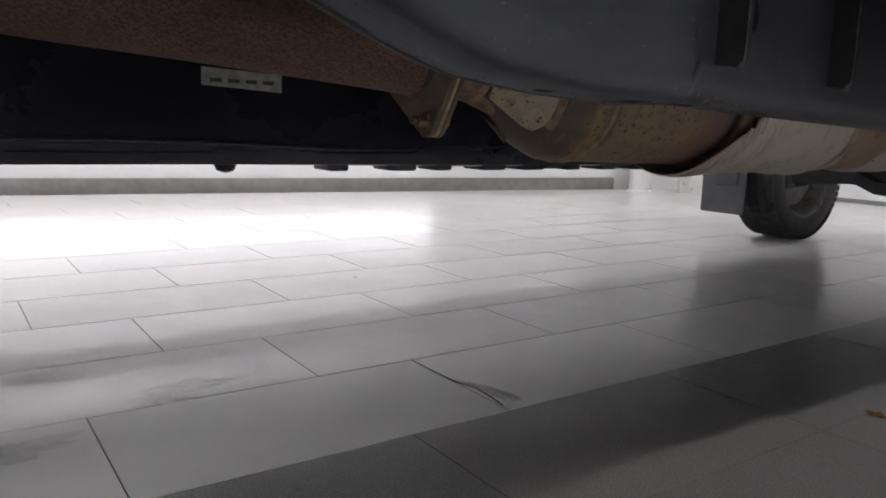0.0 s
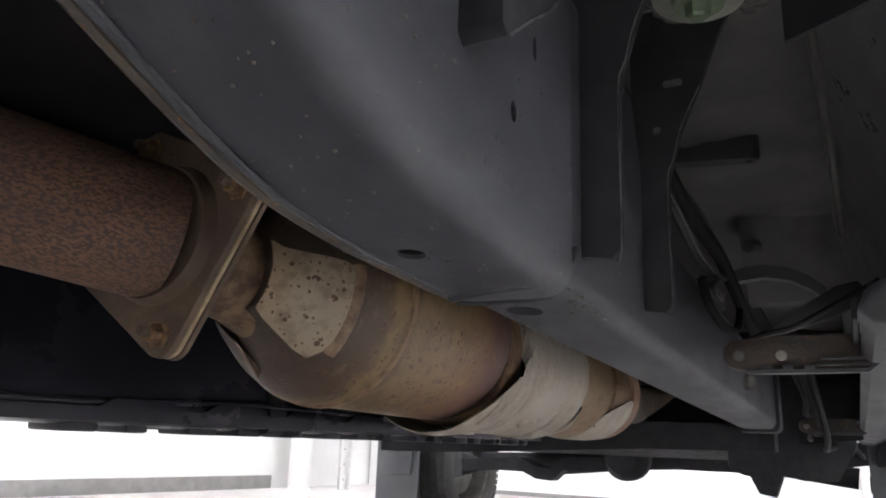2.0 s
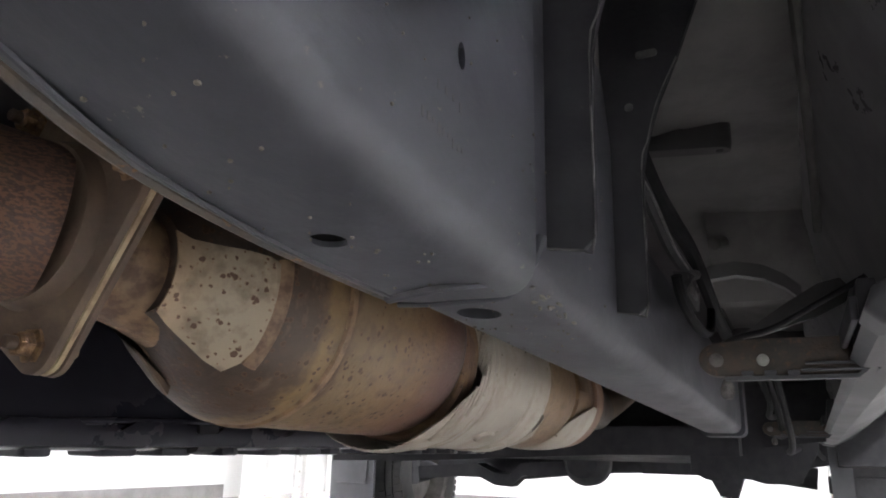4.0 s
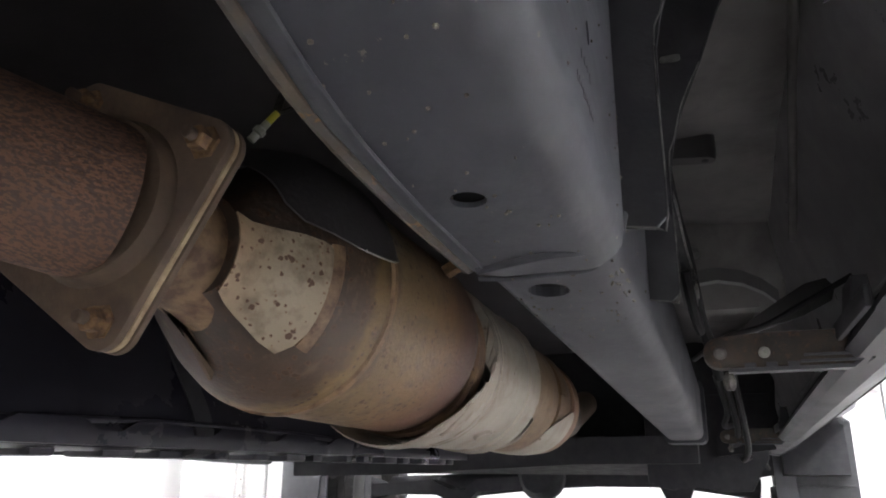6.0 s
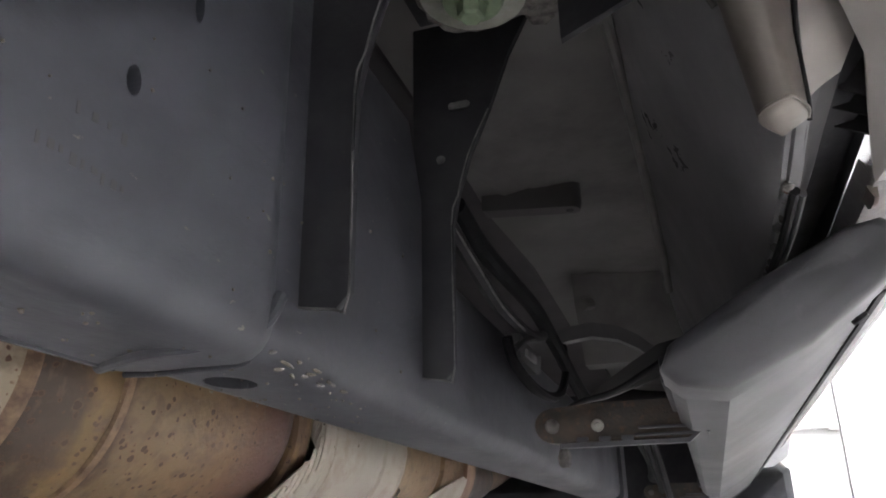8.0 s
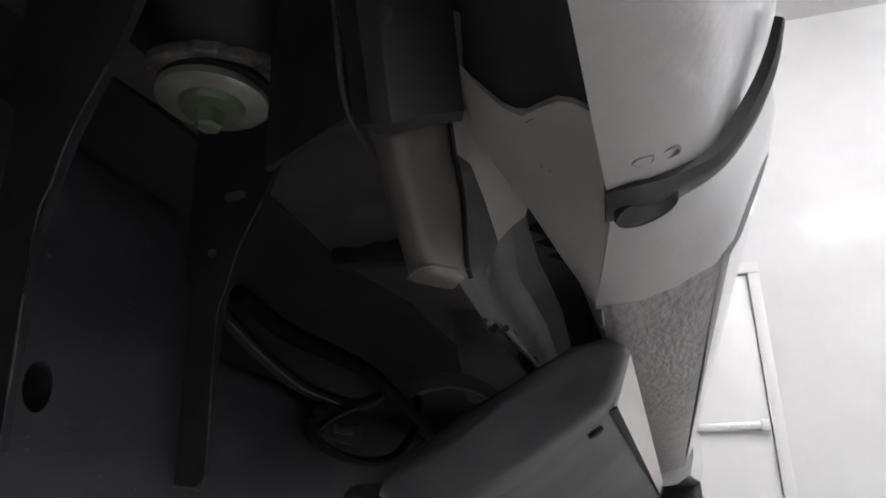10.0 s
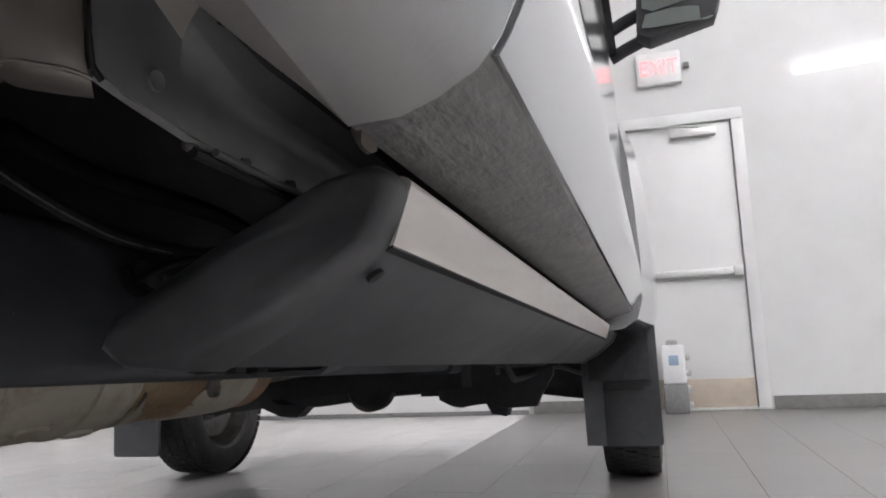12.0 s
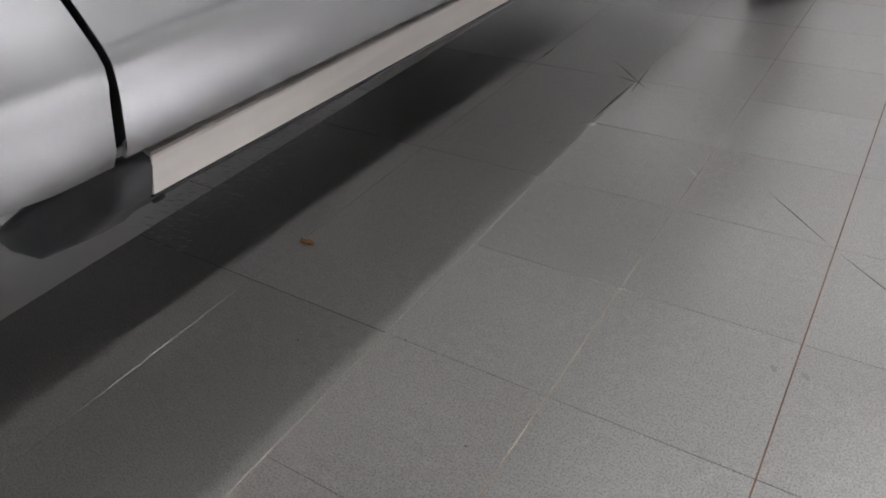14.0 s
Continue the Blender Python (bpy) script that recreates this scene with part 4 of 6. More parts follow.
part("lead", tube([SB + Vector((0.013, 0.009, 0.022)), SB + Vector((0.01, 0.02, 0.06)), SB + Vector((-0.02, 0.02, 0.12)), SB + Vector((-0.04, 0.04, 0.2))], 0.003, 6), RUBBER, sensor)
# hanging maker's plate under the rear pipe
tag = part("plate_label", prism([(-3.175, 0.527), (-3.07, 0.522), (-3.07, 0.545), (-3.175, 0.549)], "x", 0.098, 0.1), PAPER, exhaust, "worn printed paper label")
for k in range(4):
    part("print_bar", block(0.1002, 0.1008, -3.165 + 0.023 * k, -3.15 + 0.023 * k, 0.531, 0.536), INK, tag)

# running boards
def step_ring(grow=0.0, side=1.0):
    """Cross-section of the slanting step board as (x, z) about its rear end."""
    pts = [(0.812, 0.526), (0.822, 0.517), (0.85, 0.514), (0.9, 0.541), (0.949, 0.576), (0.9565, 0.59), (0.9625, 0.604), (0.9625, 0.6115), (0.953, 0.6165), (0.93, 0.61), (0.87, 0.574), (0.818, 0.54)]
    cx, cz = 0.89, 0.567
    out = []
    for x, z in pts:
        d = Vector((x - cx, z - cz))
        d = d + d.normalized() * grow
        out.append((cx + d.x, cz + d.y))
    return out


def step_at(y, grow=0.0, squeeze=1.0, slant=0.0):
    cx, cz = 0.905, 0.572
    return [(cx + (x - cx) * squeeze, y + slant * (x - 0.81) / 0.155, cz + (z - cz) * squeeze + tilt(0.95, y)) for x, z in step_ring(grow)]


def running_board():
    board = new("running_board")
    board.parent = truck
    part("board", loft([step_at(y) for y in (-2.72, -2.2, -1.6, -1.0, -0.62)]), STEP, board)
    cap = part("rear_cap", loft([step_at(-2.764, 0.0, 0.5, 0.038), step_at(-2.7635, 0.001, 0.86, 0.038), step_at(-2.762, 0.002, 0.93, 0.038), step_at(-2.758, 0.003, 0.975, 0.038), step_at(-2.752, 0.003, 1.0, 0.038), step_at(-2.745, 0.003, 1.0, 0.036), step_at(-2.7, 0.003, 1.0, 0.004)]), CAPM, board, "dark scuffed plastic end cap", 1.1)
    part("front_cap", loft([step_at(-0.66, 0.003), step_at(-0.6, 0.003), step_at(-0.575, 0.0, 0.8)]), STEP, board)
    part("screw", lathe([(0, 0.006), (0.003, 0.006), (0.004, 0.003)], (0.938, -2.683, 0.5645), (0.5, 0, -0.8), 12), BLACK, cap)

    def strip(y):
        t = tilt(0.95, y)
        return [(x, y, z + t) for x, z in ((0.9535, 0.5775), (0.955, 0.5775), (0.9615, 0.5955), (0.9672, 0.612), (0.9672, 0.6145), (0.9655, 0.6165), (0.9615, 0.618), (0.945, 0.6165), (0.945, 0.614), (0.962, 0.615), (0.9645, 0.612), (0.959, 0.597), (0.9515, 0.581))]
    part("bright_strip", loft([strip(y) for y in (-2.696, -2.2, -1.7, -1.15, -0.97)]), CHROME, board, "satin metal strip along the edge", 0.3)
    part("strip_lip", loft([[(x, y, z + tilt(0.95, y)) for x, z in ((0.9505, 0.5752), (0.9556, 0.577), (0.9553, 0.5785), (0.95, 0.577))] for y in (-2.697, -1.7, -0.96)]), RUBBER, board)
    # support arms from the rail
    for y in (-2.49, -1.25):
        t = tilt(0.95, y)
        outline = [(0.692 + 0.0165 * math.cos(k), 0.5295 + 0.0165 * math.sin(k)) for k in [radians(90 + 18 * j) for j in range(11)]] + [(0.82, 0.513), (0.845, 0.536), (0.845, 0.552), (0.8, 0.549), (0.74, 0.549)]
        arm = part("arm", prism([(x, z + t) for x, z in outline], "y", y - 0.014, y + 0.012, 0.002), ARMM, board, "rusty steel support arm")
        part("bolt", lathe([(0, 0.006), (0.003, 0.006), (0.004, 0.005), (0.0042, 0.0025), (0.002, 0.002)], (0.7365, y - 0.014, 0.5275 + t), (0, -1, 0), 14), ZINC, arm)
        part("bolt", lathe([(0, 0.007), (0.003, 0.007), (0.0045, 0.005)], (0.693, y - 0.014, 0.5285 + t), (0, -1, 0), 14), CRUST, arm)
        part("hanging_nut", lathe([(0, 0.004), (0.003, 0.006), (0.01, 0.007), (0.016, 0.005), (0.02, 0.003)], (0.7, y + 0.005, 0.491 + t), (0, 0, 1), 8), CRUST, arm)
        part("lip", loft([[(x, y - 0.018, z + t), (x, y + 0.02, z + t + 0.002), (x, y + 0.02, z + t + 0.005), (x, y - 0.018, z + t + 0.004)] for x, z in ((0.7, 0.5075), (0.818, 0.5085), (0.846, 0.531))]), FLAPM, arm, "pale worn lower lip")
        for k in range(2):
            part("fin", block(0.77 + 0.004 * k, 0.826, y - 0.019, y - 0.0145, 0.5155 + t + 0.0065 * k, 0.518 + t + 0.0065 * k, 0.0006), FLAPM, arm)
        for k in range(3):
            part("tooth", block(0.716 + 0.021 * k, 0.727 + 0.021 * k, y - 0.018, y - 0.0145, 0.5118 + t, 0.517 + t, 0.001), FLAPM, arm)
        part("foot", loft([[(x, y + w, z + t) for x, z in ((0.815, 0.53), (0.835, 0.515), (0.848, 0.53), (0.84, 0.6), (0.825, 0.6))] for w in (-0.03, 0.03)]), STEP, arm)
        part("rib", block(0.806, 0.812, y - 0.19, y + 0.0, 0.536 + t, 0.555 + t, 0.002), STEP, arm)
    return board


running_board()
# far side board with its moulded ribs, lower because of the lean
far = new("running_board")
far.parent = truck
FAR_Z = lambda y: 0.47 + 0.004 * (y + 2.0)
part("board", loft([[(x, y, z + FAR_Z(y)) for x, z in rounded(-0.985, -0.84, 0.0, 0.075, 0.02)] for y in (-3.7, -3.05, -2.4, -1.6, -0.75)]), TANKM, far)
for k in range(9):
    y = -2.35 + 0.17 * k
    part("rib", block(-0.86, -0.835, y, y + 0.09, FAR_Z(y) + 0.004, FAR_Z(y) + 0.05, 0.006), BLACK, far)
part("bump_stop", lathe([(-0.045, 0.004), (-0.035, 0.024), (0, 0.03), (0.06, 0.03)], (-0.86, -2.86, FAR_Z(-2.86) + 0.015), (0, 0, 1), 20), BLACK, far)

# cab floor, sill and rear cab corner
body = new("cab_body")
body.parent = truck


def sweep(rows, ys, thick=0.0):
    """An open profile of (x, z) swept along y with the truck's lean, doubled for thickness."""
    secs = []
    for y in ys:
        line = [(x, y, z + tilt(0.95, y)) for x, z in rows]
        back = [(x - thick, y, z + thick + tilt(0.95, y)) for x, z in rows]
        secs.append(line + back[::-1])
    return loft(secs)


YS = (-2.87, -2.5, -2.0, -1.5, -1.0, -0.6)
part("floor_pan", loft([[(x, y, 0.862 + tilt(x, y) * 0.5 + 0.012 * math.sin(y * 9 + k)) for k, x in enumerate((0.585, 0.62, 0.66, 0.74, 0.8))] + [(x, y, 0.9 + tilt(x, y) * 0.5) for x in (0.8, 0.74, 0.66, 0.62, 0.585)] for y in (-3.3, -2.9, -2.7, -2.5, -2.3, -2.0, -1.6, -1.2, -0.6)]), PAN, body, "dull primed floor pan")
# Floor over the exhaust, black where the rest of the pan is grey.
part("insulated_floor", loft([[(x, y, 0.865 + tilt(x, y) * 0.5) for x in (-0.8, -0.4, 0.0, 0.3, 0.583)] + [(x, y, 0.9 + tilt(x, y) * 0.5) for x in (0.583, 0.3, 0.0, -0.4, -0.8)] for y in (-4.0, -3.3, -2.9, -2.3, -1.6, -0.6)]), LINERM, body, "black floor section above the exhaust")
def pan_bulge(x0, x1, y, half, deep, material, name, z=0.852):
    """A long pressed bulge with one rounded end, standing down from the floor pan."""
    rows = []
    for grow, dz in ((1.0, 0.012), (1.0, -deep * 0.7), (0.85, -deep), (0.4, -deep)):
        ring = [(x0, y - half * grow), (x0, y + half * grow)]
        ring += [(x1 - half + half * grow * math.cos(t), y + half * grow * math.sin(t)) for t in [radians(90 - 15 * k) for k in range(13)]]
        rows.append([(x, yy + 0.22 * (x - x0), z + dz) for x, yy in ring])
    return part(name, loft(rows), material, body)


pan_bulge(0.59, 0.716, -2.34, 0.0155, 0.03, PANELM, "brace")
part("brace_hole", lathe([(0, 0.005), (0.002, 0.005)], (0.7, -2.315, 0.8212), (0, 0, 1), 16), RUBBER, body)
for px, py in ((0.655, -2.4), (0.685, -2.4), (0.7, -2.22)):
    part("pressing", loft([[(px + 0.011 * s * math.cos(t), py + 0.022 * s * math.sin(t), 0.858 - h) for t in [2 * math.pi * k / 20 for k in range(20)]] for s, h in ((1, -0.006), (1, 0.0), (0.8, 0.004))]), PAN, body)
part("pan_ridge", tube([(0.79, -2.75, 0.862), (0.797, -2.6, 0.848), (0.803, -2.45, 0.82), (0.808, -2.3, 0.77), (0.81, -2.2, 0.73)], 0.006, 10), PAN, body)
part("tunnel_flange", tube([(0.655, -1.95, 0.79), (0.68, -1.9, 0.805), (0.72, -1.88, 0.812), (0.76, -1.88, 0.805), (0.79, -1.9, 0.78)], 0.012, 10), PAN, body)
part("pan_step", loft([[(x, y, z) for y, z in ((-1.95, 0.87), (-1.93, 0.8), (-1.85, 0.7), (-1.8, 0.7), (-1.8, 0.87))] for x in (0.64, 0.72, 0.82)]), PAN, body)
sill_in = [(0.8, 0.9), (0.806, 0.84), (0.818, 0.78), (0.84, 0.72), (0.856, 0.67), (0.862, 0.645), (0.871, 0.624), (0.877, 0.624), (0.878, 0.636), (0.881, 0.648), (0.889, 0.657), (0.902, 0.67), (0.918, 0.69), (0.93, 0.715)]


def seam_in(y):
    return 0.023 * min(1.0, max(0.0, (-2.35 - y) / 0.33))


def sill_point(x, y, z):
    s = seam_in(y) * (1 if z < 0.68 or x > 0.88 else max(0.0, (0.86 - z) / 0.18))
    back = max(0.0, z - 0.655) * 0.95 if x > 0.88 and y < -2.86 else 0.0
    return (x + s, y - back, z + tilt(0.95, y) - 0.009 * min(1, max(0, (y + 2.87) / 0.06)) * (1 if z < 0.66 else 0.4))


part("inner_sill", loft([[sill_point(x, y, z) for x, z in sill_in[:8]] + [sill_point(x - 0.004, y, z + 0.003) for x, z in sill_in[:8][::-1]] for y in (-2.868, -2.84, -2.8, -2.74, -2.68, -2.58, -2.3, -2.0, -1.5, -1.0, -0.6)]), SILL_IN, body, "coated inner sill in a lightened tone, with a pinched seam")


def sill_panel_row(y, crease):
    """Across the outer sill panel: seam, upright face, crease, underside that runs outwards into the recess."""
    s = seam_in(y) - 0.023
    t = tilt(0.95, y) - 0.006
    low = (0.899, 0.6215), (0.9008, 0.63), (0.901, crease - 0.008), (0.9022, crease - 0.001), (0.9055, crease + 0.004), (0.909, crease + 0.0075), (0.9215, crease + 0.017), (0.94, crease + 0.02)
    return [(x + s, y, z + t) for x, z in low]


panel_grid = [[(0.899, -2.856, 0.6265), (0.9, -2.866, 0.631), (0.9, -2.868, 0.645), (0.9, -2.8705, 0.668), (0.9, -2.885, 0.684), (0.9005, -2.892, 0.697), (0.901, -2.906, 0.715), (0.902, -2.922, 0.745)],
              [(0.899, -2.846, 0.6242), (0.9005, -2.853, 0.632), (0.901, -2.855, 0.648), (0.9015, -2.857, 0.669), (0.9035, -2.868, 0.6845), (0.908, -2.878, 0.697), (0.913, -2.89, 0.712), (0.918, -2.908, 0.74)],
              [(0.899, -2.832, 0.6225), (0.9008, -2.834, 0.632), (0.901, -2.836, 0.644), (0.902, -2.84, 0.66), (0.9055, -2.847, 0.672), (0.9125, -2.857, 0.681), (0.919, -2.868, 0.69), (0.928, -2.885, 0.72)],
              [(0.899, -2.812, 0.6212), (0.9008, -2.813, 0.631), (0.901, -2.814, 0.64), (0.902, -2.817, 0.6495), (0.9065, -2.822, 0.6575), (0.915, -2.828, 0.6625), (0.9245, -2.834, 0.666), (0.935, -2.85, 0.685)]]
panel_grid += [sill_panel_row(y, c) for y, c in ((-2.775, 0.6455), (-2.73, 0.6455), (-2.66, 0.646), (-2.55, 0.646), (-2.3, 0.646), (-2.0, 0.646), (-1.5, 0.646), (-1.0, 0.646), (-0.6, 0.646))]
part("outer_sill", loft([row[:5] + [(x - 0.003, y + 0.001, z + 0.004) for x, y, z in row[:5][::-1]] for row in panel_grid[:4]]), SILL, body, "dark grey coated outer sill panel with a soft crease", 0.9)
# Sill underside in a lighter brown copy, painted as lit by the floor.
part("sill_return", loft([row[4:] + [(x - 0.003, y + 0.001, z + 0.004) for x, y, z in row[4:][::-1]] for row in panel_grid[:4]]), SILLBROWN_LIT, body, "brown-grey underside of the sill panel, painted as lit from the floor", 0.9)
part("outer_sill", loft([row[:6] + [(x - 0.003, y + 0.001, z + 0.004) for x, y, z in row[:6][::-1]] for row in panel_grid[3:]]), SILL, body, "dark grey coated outer sill panel with a soft crease", 0.9)
# Two darker steps paint the shade where the panel runs into the recess.
part("recess_edge", loft([row[5:7] + [(x, y + 0.001, z + 0.01) for x, y, z in row[5:7][::-1]] for row in panel_grid[3:]]), RECESS, body, "half-dark step of the painted recess shade", 0.9)
part("recess_lining", loft([row[6:] + [(x + 0.01, y, z + 0.012) for x, y, z in row[-1:]] + [(x, y + 0.001, z + 0.02) for x, y, z in row[6:][::-1]] for row in panel_grid[3:]]), BLACK, body, "black sheet painting the recess shade above the sill")
part("drain_hole", lathe([(0, 0.002), (0.001, 0.002)], (0.9105, -2.8455, 0.6745), (0.5, -0.5, -0.7), 12), RUBBER, body)
random.seed(4)
for k in range(16):
    y = -2.8 + 0.016 * k + random.uniform(-0.004, 0.004)
    part("sealer", lathe([(0, 0.001), (0.002, 0.0035), (0.006, 0.004), (0.009, 0.002)], (0.8735 + seam_in(y) + random.uniform(-0.003, 0.003), y, 0.6145 + tilt(0.95, y)), (random.uniform(-0.4, 0.4), 1, 0.1), 7), SILL if k % 3 else CRUST, body)
part("drain_plug", lathe([(0, 0.0045), (0.0012, 0.0052), (0.002, 0.0042), (0.0016, 0.003)], (0.9003, -2.8325, 0.6365), (1, -0.1, -0.12), 20), SILL, body)
part("fold", tube([(0.8965, -2.8, 0.614), (0.895, -2.7, 0.611), (0.885, -2.5, 0.607), (0.872, -2.2, 0.6)], 0.003, 8), RUBBER, body)
part("fold", tube([(0.902, -2.79, 0.6155), (0.901, -2.7, 0.612), (0.891, -2.5, 0.608), (0.878, -2.2, 0.601)], 0.0022, 8), SILL, body)
# closing cover at the sill's rear end
def cover_row(z, inset=0.0):
    d = z - 0.6235
    yr = -2.8675 - (0.8 * (z - 0.668) if z > 0.668 else 0)
    yb = -2.8925 - 0.32 * d
    xl = 0.8745 - 0.19 * d
    pts = [(xl + 0.013, yb + 0.04), (xl + 0.001, yb + 0.02), (xl, yb + 0.01), (xl + 0.005, yb + 0.0025), ((xl + 0.9) / 2, yb), (0.893, (yb * 2 + yr) / 3), (0.8975, (yb + yr * 3) / 4), (0.8985, yr + 0.001)]
    line = smooth_path([(x + (0.886 - x) * inset, y + 0.003 * inset, z + max(0.0, (x - 0.876)) * 0.12) for x, y in pts], 5)
    return [tuple(p) for p in line]


cover = part("sill_cover", loft([cover_row(0.6225, 0.03), cover_row(0.6235), cover_row(0.635), cover_row(0.65), cover_row(0.668), cover_row(0.685), cover_row(0.7), cover_row(0.72)]), PRIMER, body, "rounded primed cover over the sill end", 1.2)
part("cover_edge", tube([(0.8995, -2.862, 0.6262), (0.8995, -2.868, 0.632), (0.8995, -2.8695, 0.648), (0.8995, -2.872, 0.668), (0.8997, -2.886, 0.684), (0.9, -2.8935, 0.697)], 0.0013, 8), RUBBER, cover)
part("lower_lip", tube([(0.8742, -2.883, 0.6227), (0.878, -2.8895, 0.6232), (0.887, -2.893, 0.6245), (0.8935, -2.8845, 0.6252), (0.8975, -2.876, 0.6257), (0.8985, -2.866, 0.6258)], 0.0009, 6), PRIMER, cover)
panel_rows = []
for h in (0.0, 0.004, 0.05, 0.12, 0.25):
    g = 0.0 if h else -0.0015
    panel_rows.append([(x + 0.04 * h, y - 0.5 * h - (0.002 + g), z + h) for x, y, z in ((0.852, -2.895, 0.7), (0.858, -2.912, 0.692), (0.872, -2.925, 0.684), (0.882, -2.926, 0.682), (0.896, -2.918, 0.688), (0.909, -2.899, 0.698))] + [(x + 0.04 * h, y - 0.5 * h + 0.004, z + h) for x, y, z in ((0.905, -2.894, 0.698), (0.893, -2.912, 0.688), (0.88, -2.92, 0.682), (0.872, -2.919, 0.684), (0.862, -2.907, 0.692), (0.856, -2.893, 0.7))])
upper_panel = part("upper_panel", loft(panel_rows), PANELM, body, "dark grey overlapping panel above the cover")
part("plug", lathe([(0, 0.004), (0.001, 0.004), (0.0015, 0.003)], (0.888, -2.952, 0.72), (0, -1, -0.5), 16), PANELM, upper_panel)
part("panel_lip", tube([(0.856, -2.99, 0.86), (0.854, -2.94, 0.78), (0.852, -2.918, 0.722), (0.851, -2.906, 0.706), (0.8555, -2.897, 0.694), (0.862, -2.892, 0.682)], 0.0016, 8), WORNEDGE, upper_panel)
# Black sheets close the gap behind the web and keep the recess dark.
part("closing_wall", block(0.94, 1.02, -2.83, -2.826, 0.69, 0.98), BLACK, body)
part("liner_wall", loft([[(0.78, -2.86, z), (0.852, -2.9 - 0.5 * (z - 0.7), z), (0.852, -2.895 - 0.5 * (z - 0.7), z), (0.78, -2.855, z)] for z in (0.705, 0.8, 0.95)]), BLACK, body)
part("black_groove", sweep([(0.915, 0.72), (0.93, 0.705), (0.942, 0.68), (0.948, 0.66)], (-2.84, -2.5, -1.8, -0.9), 0.004), BLACK, body)
for k in range(3):
    part("fin", prism([(0.924, 0.662), (0.952, 0.6475), (0.952, 0.69), (0.93, 0.69)], "y", -2.822 + 0.021 * k, -2.8205 + 0.021 * k), RUBBER, body)
part("guard_flange", loft([[(0.9475, y, 0.6345 + d), (0.951, y, 0.626 + d), (0.9535, y, 0.6262 + d), (0.954, y, 0.6345 + d)] for y, d in ((-2.735, 0.002), (-2.73, 0.0), (-2.72, 0.0), (-2.712, 0.003))]), PRIMER, body, "pale flange under the stone guard")

# outer side: stone-guard sill, door and rear corner
def side_profile(y):
    return [(0.945, 0.645), (0.951, 0.634), (0.962, 0.634), (0.995, 0.6435), (1.027, 0.6545), (1.0305, 0.6575)]


door_rows = [(1.031, 0.655), (1.0332, 0.6552), (1.04, 0.6645), (1.047, 0.678), (1.0575, 0.7), (1.062, 0.711), (1.065, 0.722), (1.0655, 0.7305), (1.0625, 0.745), (1.0555, 0.77), (1.047, 0.8), (1.0405, 0.84), (1.037, 0.95), (1.035, 1.1), (1.031, 1.28), (1.025, 1.36)]


def gap_y(z):
    """Rear edge of the door, leaning forward towards the sill."""
    return -2.756 - 0.008 * min(1, max(0, (z - 0.656) / 0.06)) - 0.02 * max(0, (z - 0.72) / 0.1)


def corner_front(z):
    return gap_y(z) - 0.0025 if z > 0.655 else -2.746 - 0.0125 * max(0, (z - 0.633) / 0.022)


def side_skin(name, rows, ya, yb, material, label, thick=0.004, parent=None, steps=8, lift=0.001):
    secs = []
    for k in range(steps + 1):
        f = k / steps
        line, back = [], []
        for x, z in rows:
            y = ya(z) + (yb(z) - ya(z)) * f
            line.append((x, y, z + tilt(0.95, y)))
            back.append((x - thick, y, z + lift + tilt(0.95, y)))
        secs.append(line + back[::-1])
    return part(name, loft(secs), material, parent or body, label)


side_skin("stone_guard", side_profile(0), lambda z: corner_front(z) + 0.0025, lambda z: -0.62, GUARD, "textured grey sill under the door", 0.002, None, 8, 0.003)
side_skin("door", door_rows, lambda z: gap_y(z) + 0.0025, lambda z: -0.93, PAINT, "silver painted door")
part("door_gap", loft([[(x - 0.012, gap_y(z) - 0.012, z + tilt(0.95, gap_y(z))) for x, z in door_rows] + [(x - 0.02, gap_y(z) + 0.03, z + tilt(0.95, gap_y(z))) for x, z in door_rows[::-1]], [(x - 0.03, gap_y(z) - 0.012, z + tilt(0.95, gap_y(z))) for x, z in door_rows] + [(x - 0.03, gap_y(z) + 0.03, z + tilt(0.95, gap_y(z))) for x, z in door_rows[::-1]]]), RUBBER, body)


corner_rows = [(0.951, 0.633), (0.966, 0.6335), (0.98, 0.634), (1.0, 0.6395), (1.012, 0.645), (1.023, 0.653), (1.036, 0.668), (1.047, 0.686), (1.057, 0.704), (1.062, 0.712), (1.065, 0.722), (1.0655, 0.7305), (1.0625, 0.745), (1.0555, 0.77), (1.047, 0.8), (1.0405, 0.84), (1.037, 0.95), (1.035, 1.1), (1.031, 1.28), (1.025, 1.36)]
REAR_END = -3.09


def corner_inner(y):
    """Inner edge of the corner's flat underside."""
    return 0.951 + 0.02 * min(1, max(0, (-2.746 - y) / 0.14))


def corner_part(name, rows, material, label):
    secs = []
    for k in range(25):
        f = k / 24
        line, back = [], []
        for x, z in rows:
            y = corner_front(z) + (REAR_END - 0.25 * max(0, z - 0.7) - corner_front(z)) * f
            low = max(0, 1 - (x - 0.951) / 0.049)
            xx = x + (corner_inner(y) - 0.951) * low
            zz = z + tilt(0.95, y) + 0.003 * min(1, max(0, (-2.87 - y) / 0.03)) * min(1, max(0, (0.72 - z) / 0.03))
            zz -= 0.008 * max(0, 1 - abs(x - 1.031) / 0.02) * min(1, max(0, (y + 2.86) / 0.06))
            turn = 0.2 * max(0, -2.793 - y) - 0.15 * max(0, -2.84 - y)
            xx -= turn * min(1, max(0, (x - 1.0) / 0.05))
            line.append((xx, y, zz))
            back.append((xx - 0.004 * (1 - low), y, zz + 0.003))
        secs.append(line + back[::-1])
    return part(name, loft(secs), material, body, label)


